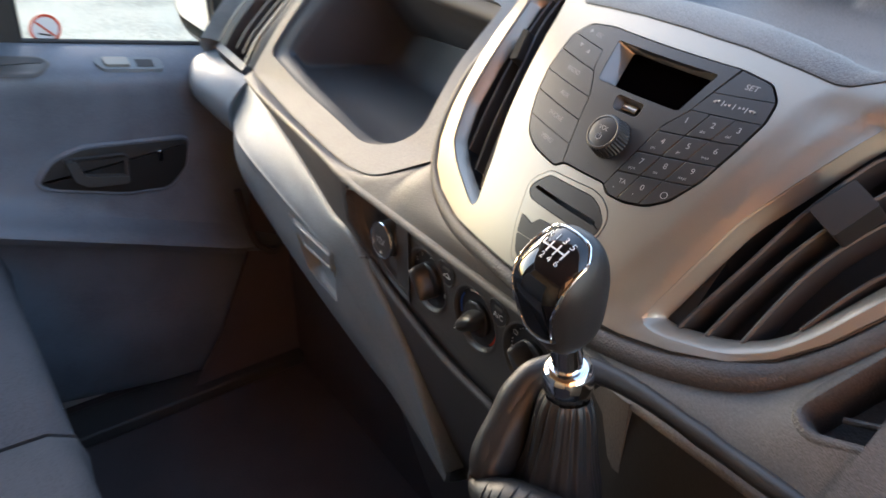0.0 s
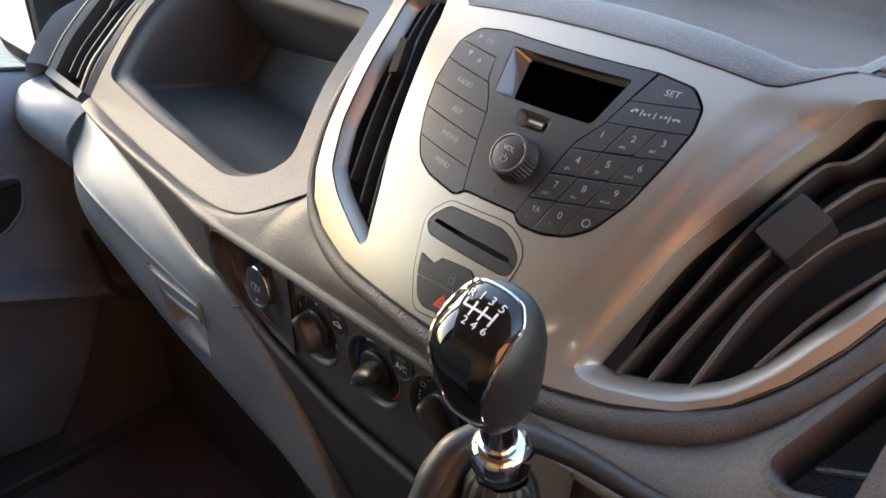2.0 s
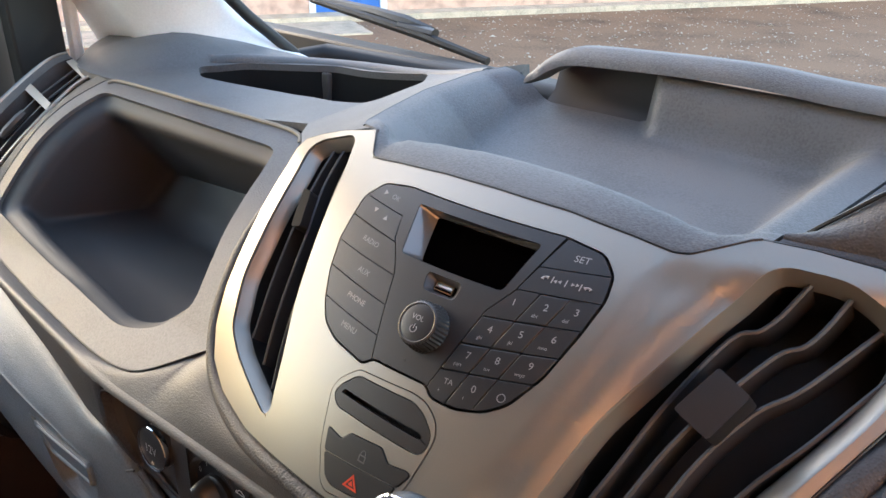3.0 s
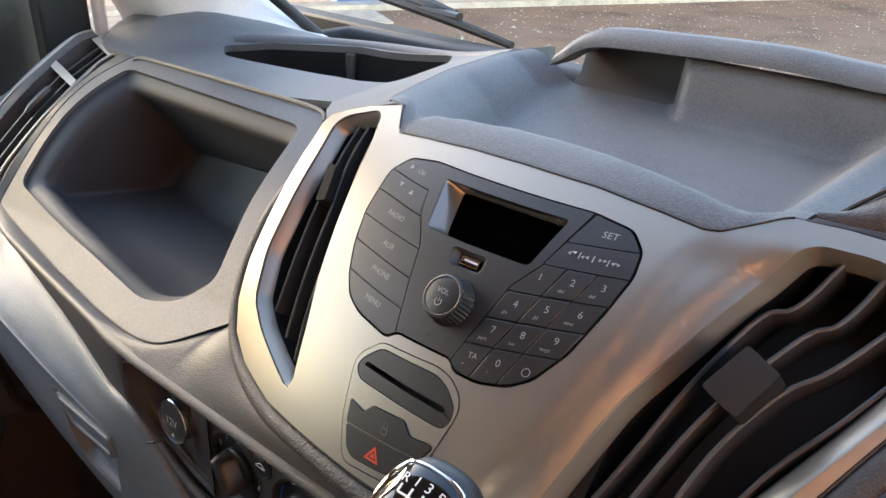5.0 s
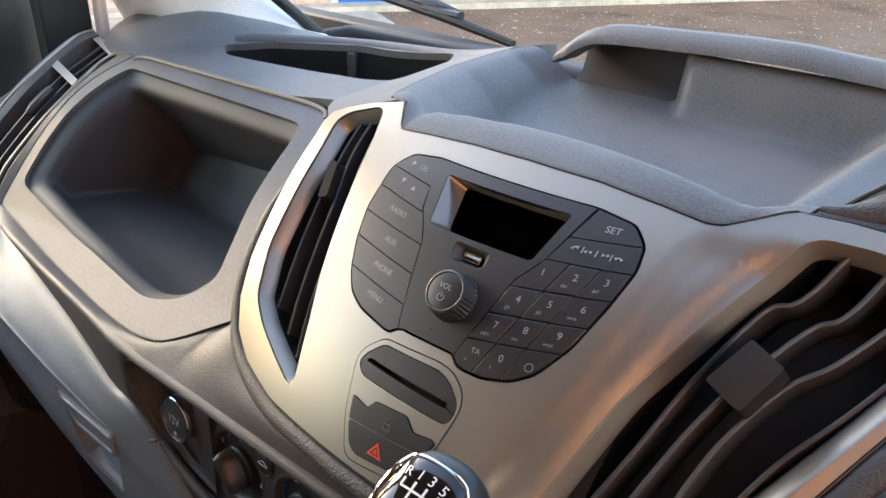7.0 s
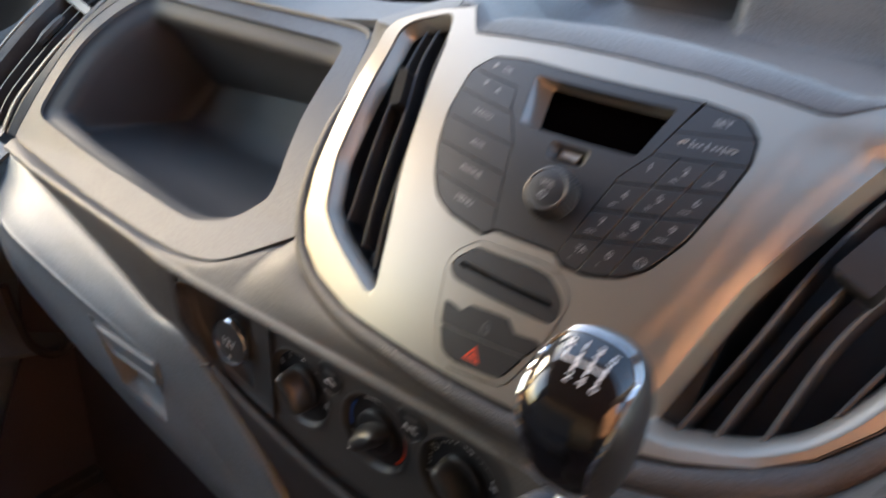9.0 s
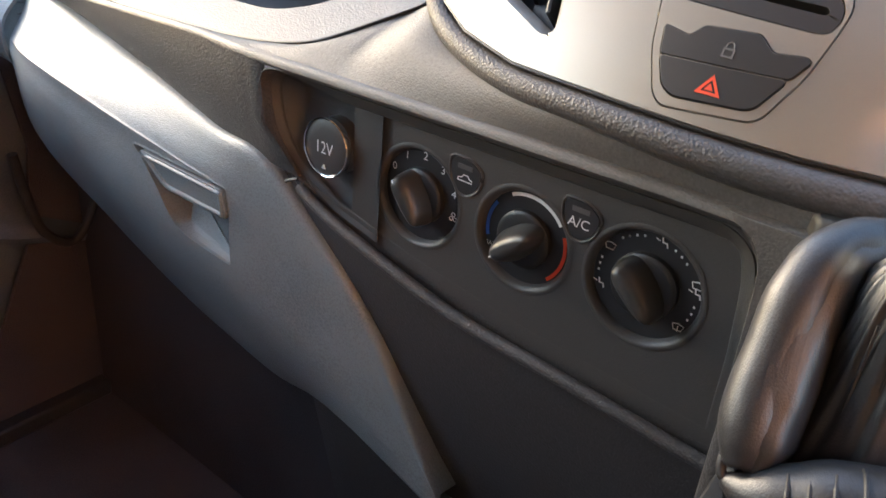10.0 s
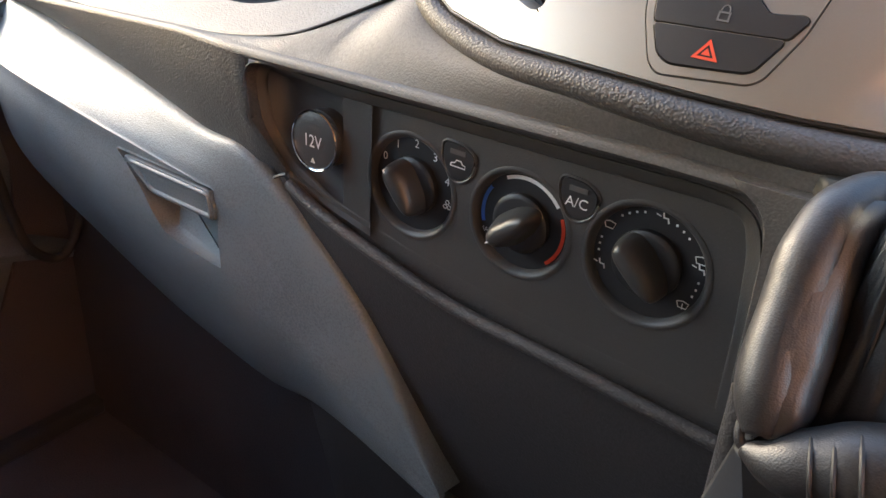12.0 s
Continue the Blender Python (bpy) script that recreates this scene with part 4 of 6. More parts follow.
def build_switches():
    sw = thing("switch_panel", "silver switch insert with card slot, lock and hazard buttons", "switch panel")
    slotrec = rounded([(-0.0325, 0.040), (-0.030, 0.0455), (-0.0205, 0.0552), (0.021, 0.0562), (0.030, 0.0525), (0.0385, 0.0445), (0.0397, 0.038), (0.0372, 0.0325), (0.033, 0.0317), (-0.0275, 0.0343)], 0.004, 3)
    lock = rounded([(-0.0268, 0.0215), (-0.0145, 0.0190), (-0.0095, 0.0247), (0.0135, 0.0262), (0.0208, 0.0198), (0.034, 0.0212), (0.0360, 0.0195), (0.0309, 0.0113), (-0.0238, 0.0090)], 0.0015, 2)
    hazard = rounded([(-0.0236, 0.0083), (0.0305, 0.0106), (0.0228, -0.0025), (0.0195, -0.0042), (-0.0115, -0.0065), (-0.0175, -0.0035)], 0.0025, 3)
    part("insert", plate(bmesh.new(), SWITCH, -0.006, 0.0004, stack, [grown(p, 0.0006) for p in (slotrec, lock, hazard)], 0.009), SILVER, sw, "satin silver insert", 0.0006)
    slot = rounded([(-0.0275, 0.0420), (0.033, 0.0392), (0.0345, 0.0405), (0.033, 0.0428), (-0.026, 0.0448), (-0.0275, 0.0435)], 0.001, 2)
    blk = part("card_slot", plate(bmesh.new(), slotrec, -0.008, 0.0002, stack, (slot,), 0.009), KEY, sw, "dark card slot", 0.0008)
    part("slot_lining", plate(bmesh.new(), grown(slotrec, -0.001), -0.016, -0.012, stack, cell=0.02), BLACK, blk)
    b1 = part("lock_button", plate(bmesh.new(), lock, -0.006, 0.0012, stack, cell=0.009), KEY, sw, "dark button with padlock mark", 0.0008)
    b2 = part("hazard_button", plate(bmesh.new(), hazard, -0.006, 0.0012, stack, cell=0.009), KEY, sw, "dark button with red triangle", 0.0008)
    tri0 = [(0.0026 + 0.0064 * math.cos(radians(a)), 0.0002 + 0.0056 * math.sin(radians(a))) for a in (90, 210, 330)]
    tri1 = [(0.0026 + 0.0040 * math.cos(radians(a)), 0.0002 + 0.0034 * math.sin(radians(a))) for a in (90, 210, 330)]
    tri2 = [(0.0026 + 0.0022 * math.cos(radians(a)), 0.0002 + 0.0019 * math.sin(radians(a))) for a in (90, 210, 330)]
    bm = bmesh.new()
    plate(bm, tri0, 0.001, 0.0015, stack, (tri1,), 0)
    plate(bm, tri2, 0.001, 0.0015, stack, (), 0)
    part("triangle_mark", bm, RED, b2, "red warning triangle")
    bm = bmesh.new()
    plate(bm, [(0.0015, 0.0135), (0.0065, 0.0135), (0.0065, 0.0175), (0.0015, 0.0175)], 0.001, 0.0015, stack, ([(0.0022, 0.0142), (0.0058, 0.0142), (0.0058, 0.0168), (0.0022, 0.0168)],), 0)
    tube(bm, [stack(0.004 + 0.0017 * math.cos(radians(a)), 0.0178 + 0.0024 * math.sin(radians(a)), 0.0013) for a in range(0, 181, 30)], 0.0003, 5)
    part("padlock_mark", bm, GREYPRINT, b1)
    return sw


def build_heater():
    heater = thing("heater_control_panel", "dark heater control panel with three round dials and power socket", "control panel")
    w = face(-0.047)
    outline = rounded([(-0.2755, 0.850), (-0.2725, 0.8595), (-0.264, 0.8622), (-0.2068, 0.8622), (-0.1258, 0.8639), (-0.0429, 0.8655), (0.012, 0.867), (0.028, 0.866), (0.0385, 0.858), (0.0435, 0.840), (0.046, 0.80), (0.047, 0.746), (-0.012, 0.749), (-0.0756, 0.7525), (-0.157, 0.763), (-0.223, 0.777), (-0.245, 0.7885), (-0.2575, 0.799), (-0.2692, 0.8186), (-0.2742, 0.836)], 0.008, 4)
    dials = [(-0.1565, 0.8120, 0.0308), (-0.0825, 0.8130, 0.0298), (-0.0105, 0.8155, 0.0318)]
    buttons = [(-0.1235, 0.8373), (-0.0498, 0.8386)]
    btn = [rounded([(x - 0.0105, z + 0.0095), (x + 0.0035, z + 0.0090), (x + 0.0110, z + 0.0040), (x + 0.0085, z - 0.0065), (x + 0.002, z - 0.0115), (x - 0.0035, z - 0.0110), (x - 0.0100, z - 0.0015)], 0.0045, 4) for x, z in buttons]
    wells = [circle(x, z, r, 40) for x, z, r in dials]
    part("panel", plate(bmesh.new(), clipped(grown(outline, -0.0085), (-0.2100, 0.9), (-0.2085, 0.7)), -0.012, 0.0, w, wells + [grown(b, 0.0006) for b in btn], 0), PANEL, heater, "", 0.0014)
    bm = bmesh.new()
    deep = lambda p: max(0.04, min(1.0, (p[1] - 0.775) / 0.05))
    level = lambda *ds: [[w(p[0], p[1], n * deep(p)) for p, q in ((q.lerp(a, 0.62 * ease((-0.235 - q.x) / 0.03)), q) for q, a in zip(map(Vector, grown(outline, d)), map(Vector, outline)))] for d, n in ds]
    grid(bm, level((0.0085, 0.0165), (0.0065, 0.0168), (0.0045, 0.0155), (0.002, 0.0115), (0.0007, 0.0085), (0.0003, 0.006)), True)
    part("recess_return", bm, CHARCOAL, heater, "charcoal grained return", smooth=60)
    bm = bmesh.new()
    grid(bm, level((0.0004, 0.0055), (0.0004, 0.0078), (-0.0002, 0.0085), (-0.0010, 0.0082), (-0.0060, 0.0050), (-0.0074, 0.0042), (-0.0082, 0.0030), (-0.0088, -0.001)), True)
    part("insert_border", bm, PANEL, heater, "smooth dark bevelled border", smooth=60)
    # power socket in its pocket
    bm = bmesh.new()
    # dish darker than its panel: the hollow's shade is put into the colour
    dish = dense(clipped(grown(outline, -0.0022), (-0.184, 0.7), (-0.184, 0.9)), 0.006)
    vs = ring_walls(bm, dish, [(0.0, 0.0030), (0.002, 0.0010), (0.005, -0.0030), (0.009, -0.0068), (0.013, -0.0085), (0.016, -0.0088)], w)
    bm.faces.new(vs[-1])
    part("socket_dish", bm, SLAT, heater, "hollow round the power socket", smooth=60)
    at, ax = Vector((-0.2280, -0.047, 0.8215)), (0.0, -1.0, 0.06)
    cap = part("power_socket", lathe(bmesh.new(), [(0.0184, -0.012), (0.0184, 0.004), (0.0179, 0.0056), (0.0172, 0.006), (0.010, 0.0064), (0.001, 0.0065)], ax, at, 40), SMOOTH, heater, "round power socket cap marked 12V")
    part("socket_ring", lathe(bmesh.new(), [(0.0188, 0.0020), (0.0195, 0.0040), (0.0193, 0.0064), (0.0187, 0.0070), (0.0181, 0.0067), (0.0178, 0.004)], ax, at, 48), CHROME, cap, "chrome ring")
    flat = lambda x, s, n: Vector((x, at.y - n, at.z + s))
    words("lettering", "12V", 0.0115, WHITE, cap, flat, -0.2280, 0.0, 0.0074, 0, 0.85)
    part("arrow", plate(bmesh.new(), [(-0.2296, -0.0135), (-0.2264, -0.0135), (-0.2280, -0.0105)], 0.006, 0.0078, flat, cell=0), WHITE, cap)
    # dials
    turns = (128, 222, 135)
    for (x, z, r), turn, k in zip(dials, turns, range(3)):
        bm = bmesh.new()
        vs = ring_walls(bm, circle(x, z, r, 48), [(-0.0022, 0.0004), (-0.0008, 0.0010), (0.0008, 0.0004), (0.0026, -0.0030), (0.003, -0.0045)], w)
        dial = part("dial", bm, SMOOTH, heater, "round heater dial with winged knob", smooth=50)
        part("scale_disc", plate(bmesh.new(), circle(x, z, r - 0.0027, 40), -0.012, -0.0040, w, cell=0), BLACK, dial)
        kr = r * 0.56
        part("knob_base", lathe(bmesh.new(), [(kr, -0.010), (kr, -0.0006), (kr - 0.001, 0.0004), (kr - 0.003, 0.0008)], (0, -1, 0), (x, -0.047, z), 40), BLACK, dial)
        c, s = math.cos(radians(turn)), math.sin(radians(turn))
        bm = bmesh.new()
        rings = []
        for h, ln, wd in ((-0.003, kr * 0.99, kr * 0.60), (0.003, kr * 0.98, kr * 0.50), (0.008, kr * 0.95, kr * 0.41), (0.0115, kr * 0.90, kr * 0.33), (0.0138, kr * 0.82, kr * 0.22), (0.0148, kr * 0.68, kr * 0.10)):
            ring = []
            for q in range(28):
                a = 2 * math.pi * q / 28
                px = ln * math.copysign(abs(math.cos(a)) ** 0.75, math.cos(a))
                py = wd * math.copysign(abs(math.sin(a)) ** 0.9, math.sin(a)) * (1.0 + 0.25 * math.cos(a))
                ring.append(w(x + px * c - py * s, z + px * s + py * c, h))
            rings.append(ring)
        vs = grid(bm, rings, True)
        bm.faces.new(vs[-1])
        part("knob_wing", bm, KNOBDARK, dial, "dark grip wing", smooth=50)
        part("pointer_mark", plate(bmesh.new(), [(x + (kr * 0.86) * c - d * s, z + (kr * 0.86) * s + d * c) for d in (-0.0005, 0.0005)] + [(x + (kr * 0.58) * c - d * s, z + (kr * 0.58) * s + d * c) for d in (0.0005, -0.0005)], 0.0120, 0.0143 if k < 2 else 0.0120, w, cell=0), WHITE, dial)
        rr = r - 0.0058
        put = lambda text, a, size=0.0070: words("lettering", text, size, WHITE, dial, w, x + rr * math.cos(radians(a)), z + rr * math.sin(radians(a)), -0.0035)
        if k == 0:
            for text, a in (("0", 152), ("1", 121), ("2", 88), ("3", 55), ("4", 20)):
                put(text, a)
            bm = bmesh.new()
            for dx, dz in ((0.0, 0.0016), (0.0014, -0.0012), (-0.0014, -0.0012)):
                cx, cz = x + rr * math.cos(radians(-12)) + dx, z + rr * math.sin(radians(-12)) + dz
                tube(bm, [w(cx + 0.0013 * math.cos(a), cz + 0.0013 * math.sin(a), -0.0036) for a in (0, 1.05, 2.1, 3.14, 4.2, 5.2, 6.28)], 0.0003, 5)
            part("fan_mark", bm, WHITE, dial)
        elif k == 1:
            for a0, a1, mat, nm in ((36, 118, WHITE, "white_arc"), (145, 196, BLUE, "blue_arc"), (-48, 22, RED, "red_arc")):
                outer, inner = circle(x, z, rr + 0.0022, 12, a0, a1), circle(x, z, rr + 0.0002, 12, a0, a1)
                part(nm, plate(bmesh.new(), outer + list(reversed(inner)), -0.0039, -0.0034, w, cell=0), mat, dial)
            words("lettering", "MAX", 0.0042, WHITE, dial, w, x + (rr + 0.001) * math.cos(radians(208)), z + (rr + 0.001) * math.sin(radians(208)), -0.0035)
            words("lettering", "A/C", 0.0042, WHITE, dial, w, x + (rr + 0.001) * math.cos(radians(220)), z + (rr + 0.001) * math.sin(radians(220)) - 0.0006, -0.0035)
        else:
            for a in (103, 112, 121, 130, 66, 57, 48, -2, -11, -20, 168, 176, 184):
                cx, cz = x + rr * 1.01 * math.cos(radians(a)), z + rr * 1.01 * math.sin(radians(a))
                part("scale_dot", plate(bmesh.new(), [(cx - 0.0005, cz - 0.0005), (cx + 0.0005, cz - 0.0005), (cx + 0.0005, cz + 0.0005), (cx - 0.0005, cz + 0.0005)], -0.0039, -0.0034, w, cell=0), WHITE, dial)
            for a, arrow in ((150, 1), (82, 0), (14, 2), (-36, 3), (200, 0)):
                cx, cz = x + rr * 1.0 * math.cos(radians(a)), z + rr * 1.0 * math.sin(radians(a))
                bm = bmesh.new()
                if arrow in (0, 2):
                    tube(bm, [w(cx - 0.0005, cz + 0.0024, -0.0036), w(cx, cz, -0.0036), w(cx + 0.0022, cz, -0.0036), w(cx + 0.0028, cz - 0.0022, -0.0036)], 0.00045, 5)
                    tube(bm, [w(cx - 0.0038, cz + 0.001, -0.0036), w(cx - 0.0014, cz + 0.0003, -0.0036)], 0.0003, 5)
                if arrow in (1, 2, 3):
                    oz = 0.004 if arrow == 2 else 0.0
                    tube(bm, [w(cx + px, cz + pz + oz, -0.0036) for px, pz in ((-0.003, 0.0016), (0, 0.0024), (0.003, 0.0016), (0.002, -0.0014), (-0.002, -0.0014), (-0.003, 0.0016))], 0.0003, 5)
                if arrow == 3:
                    tube(bm, [w(cx, cz - 0.002, -0.0036), w(cx, cz + 0.001, -0.0036)], 0.0003, 5)
                part("air_mark", bm, WHITE, dial)
    # buttons
    for (x, z), o, k in zip(buttons, btn, range(2)):
        b = part("button", plate(bmesh.new(), o, -0.008, 0.0008, w, cell=0), KEY, heater, "small rounded push button", 0.0012)
        bm = bmesh.new()
        tube(bm, [w(p[0], p[1], 0.0004) for p in grown(o, 0.0012)] + [w(*grown(o, 0.0012)[0], 0.0004)], 0.0008, 6)
        part("button_ring", bm, SMOOTH, b)
        part("lamp_bar", plate(bmesh.new(), [(x - 0.0055, z + 0.0035), (x + 0.0045, z + 0.0035), (x + 0.0045, z + 0.0062), (x - 0.0055, z + 0.0062)], 0.0006, 0.0013, w, cell=0), GREYPRINT2, b)
        if k:
            words("lettering", "A/C", 0.0078, WHITE, b, w, x - 0.0005, z - 0.0025, 0.0011)
        else:
            bm = bmesh.new()
            tube(bm, [w(x + px * 1.1, z - 0.0035 + pz * 1.1, 0.0010) for px, pz in ((-0.0045, 0), (-0.0042, 0.0014), (-0.0022, 0.0018), (-0.001, 0.0034), (0.0016, 0.0034), (0.0028, 0.0018), (0.0044, 0.0014), (0.0044, 0), (-0.0045, 0))], 0.00035, 5)
            part("car_mark", bm, WHITE, b)
    return heater


def build_lower_dash():
    low = thing("lower_dash_panel", "charcoal grained lower dashboard panel with raised seam", "panel")
    ridge = smooth_line([(-0.252, -0.052, 0.786), (-0.225, -0.054, 0.776), (-0.186, -0.0555, 0.7665), (-0.116, -0.0565, 0.7525), (-0.045, -0.0565, 0.748), (0.049, -0.0565, 0.742)], 5)
    part("seam_ridge", tube(bmesh.new(), ridge, 0.0042, 10), CHARCOAL, low, "grained raised seam", smooth=60)
    cols = []
    for p in [Vector((-0.272, -0.048, 0.80))] + ridge:
        cols.append([p + Vector((0, 0.0, -0.002)), p + Vector((0, 0.002, -0.02)), p + Vector((0, 0.010, -0.08)), Vector((p.x, p.y + 0.02, 0.62)), Vector((p.x, p.y + 0.06, 0.45)), Vector((p.x, p.y + 0.12, 0.22))])
    # same charcoal as the strip above, darkened in colour for the dimmer light here
    part("knee_panel", shell([list(r) for r in zip(*cols)], 0.004), KNEE, low)
    part("shut_line", tube(bmesh.new(), [(-0.2525, -0.0640, 0.7935), (-0.2475, -0.0640, 0.7965), (-0.2425, -0.0630, 0.7985)], 0.0011, 6), BLACK, low)
    # rounded jamb beside the gear console
    jamb = smooth_line([(0.0525, -0.0655, 0.820), (0.0530, -0.0655, 0.80), (0.0535, -0.065, 0.75), (0.0545, -0.063, 0.66), (0.056, -0.06, 0.50)], 6)
    part("console_jamb", tube(bmesh.new(), jamb, [0.003 + 0.0035 * min(1, i / 8) for i in range(len(jamb))], 10), CHARCOAL, low, smooth=60)
    foot = [(0.018, 0.8768), (0.028, 0.8766), (0.034, 0.8755), (0.0390, 0.8725), (0.0425, 0.8680), (0.0448, 0.8620), (0.0460, 0.852), (0.0470, 0.82), (0.0475, 0.79), (0.080, 0.79), (0.120, 0.79)]
    web = foot + [(x, edge_at(x).z - 0.0012) for x in (0.120, 0.090, 0.070, 0.050, 0.040, 0.030, 0.018)]
    on_edge = lambda x, s_, n: Vector((x, edge_at(x).y - 0.0052 + 0.0050 * (1 - ease((x - 0.018) / 0.014)) - n, s_))
    part("corner_web", plate(bmesh.new(), web, -0.014, 0.0, on_edge, cell=0.006), PAD, low, "grained corner beside the heater panel", 0.0022, seg=3)
    part("kick_panel", shell([[(-0.842, y0 + (0.12 - y0) * f, z) for f in (0.0, 0.3, 0.6, 1.0)] for z, y0 in ((0.76, 0.02), (0.60, 0.045), (0.48, 0.03), (0.40, -0.008), (0.31, -0.050), (0.22, -0.115))], 0.006, (1, 0, 0)), FLOORMAT, low)
    loop = smooth_line([(-0.80, 0.006, 0.615), (-0.80, 0.014, 0.560), (-0.80, 0.027, 0.508), (-0.80, 0.058, 0.480), (-0.80, 0.082, 0.495), (-0.80, 0.10, 0.53)], 5)
    part("grab_loop", tube(bmesh.new(), loop, 0.006, 10), KNEE, low, "dark plastic loop", smooth=60)
    # closed bulk behind the glovebox and knee panels
    bm = bmesh.new()
    box(bm, (-0.90, 0.10, 0.20), (0.60, 0.60, 0.72))
    part("footwell_wall", bm, FLOORMAT, low)
    return low


def build_glovebox():
    glove = thing("glovebox", "blue-grey grained plastic glovebox lid with recessed pull handle", "glovebox")
    upper = GLOVE_TOP
    shoulder = [(-0.725, 0.010, 0.795), (-0.61, -0.028, 0.801), (-0.46, -0.046, 0.795), (-0.36, -0.057, 0.786), (-0.300, -0.060, 0.779), (-0.25, -0.060, 0.746), (-0.19, -0.058, 0.693), (-0.1142, -0.0548, 0.6040)]
    ridge = [(-0.722, -0.010, 0.770), (-0.61, -0.048, 0.783), (-0.47, -0.060, 0.776), (-0.375, -0.063, 0.769), (-0.315, -0.063, 0.760), (-0.26, -0.060, 0.722), (-0.20, -0.058, 0.672), (-0.1144, -0.0548, 0.6010)]
    mid = [(-0.722, -0.012, 0.752), (-0.61, -0.051, 0.742), (-0.48, -0.059, 0.710), (-0.39, -0.061, 0.690), (-0.33, -0.061, 0.678), (-0.275, -0.059, 0.662), (-0.21, -0.057, 0.642), (-0.1146, -0.0546, 0.5965)]
    lower = [(-0.721, -0.010, 0.746), (-0.61, -0.050, 0.712), (-0.49, -0.054, 0.672), (-0.40, -0.055, 0.645), (-0.34, -0.055, 0.632), (-0.28, -0.055, 0.622), (-0.22, -0.055, 0.622), (-0.1148, -0.0540, 0.5920)]
    tuck_from = Vector((0.118, -0.40, 1.04))
    lower = [tuck_from + (Vector(p) - tuck_from) * (1 + 0.20 * (1 - (i / 7) ** 3)) for i, p in enumerate(lower)]
    under = [(p[0], p[1] + 0.03, p[2] - 0.012) for p in lower]
    deep = [(p[0], p[1] + 0.14, p[2] - 0.02) for p in lower]
    rows = [[(p[0], p[1] + 0.02, p[2] - 0.004) for p in upper], upper, shoulder, ridge, mid, lower, under, deep]
    crease = lambda f: [Vector(p).lerp(Vector(q), f) for p, q in zip(rows[3], rows[4])]
    rows[2] = [Vector(p).lerp((Vector(q) + Vector(r)) / 2, 0.55) for p, q, r in zip(rows[2], rows[1], rows[3])]
    rows[3:4] = [[Vector(p).lerp(Vector(q), 0.12) for p, q in zip(rows[3], rows[2])], crease(0.10)]
    fine = [smooth_line(r, 6) for r in rows]
    fine = [list(r) for r in zip(*[smooth_line(c, 5) for c in zip(*fine)])]
    bm = body(fine, (0.0, 0.006, -0.0025))
    bmesh.ops.recalc_face_normals(bm, faces=bm.faces)
    if bm.calc_volume(signed=True) < 0:
        bmesh.ops.reverse_faces(bm, faces=bm.faces[:])
    lid = part("lid", bm, BLUEGREY, glove, smooth=70)
    f = face(-0.0615)
    # handle: a lip over a scooped pocket
    scoop = rounded([(-0.430, 0.7645), (-0.316, 0.7650), (-0.3105, 0.7050), (-0.361, 0.7100), (-0.376, 0.7140), (-0.399, 0.7400)], 0.004, 4)
    carve(lid, plate(bmesh.new(), scoop, -0.04, 0.03, f, cell=0))
    bm = bmesh.new()
    wall = lambda p: -0.030 if p[1] > 0.735 else -0.030 + 0.033 * (0.735 - p[1]) / 0.028
    rows = [[f(p[0], p[1], 0.0012) for p in grown(scoop, 0.0018)], [f(p[0], p[1], 0.0018) for p in scoop], [f(p[0], p[1], -0.002) for p in grown(scoop, -0.0016)], [f(p[0], p[1], min(-0.003, wall(p))) for p in grown(scoop, -0.003)]]
    vs = grid(bm, rows, True)
    bm.faces.new(vs[-1])
    hd = part("handle_recess", bm, BLUEGREY, glove, "scooped handle recess", smooth=50)
    lip = rounded([(-0.4185, 0.7630), (-0.3180, 0.7632), (-0.3140, 0.7410), (-0.3860, 0.7405)], 0.005, 4)
    part("pull_handle", plate(bmesh.new(), lip, -0.009, 0.0038, f, cell=0), BLUEGREY, hd, "blue-grey pull lip", 0.0024, seg=3)
    bm = bmesh.new()
    grid(bm, [[f(p[0], p[1], n) for p in grown(lip, g)] for g, n in ((-0.0012, 0.0034), (-0.0016, 0.0052), (-0.0030, 0.0058), (-0.0046, 0.0050), (-0.0052, 0.0034))], True)
    part("handle_edge", bm, BLUEGREY, hd, "raised rounded edge", smooth=70)
    return glove


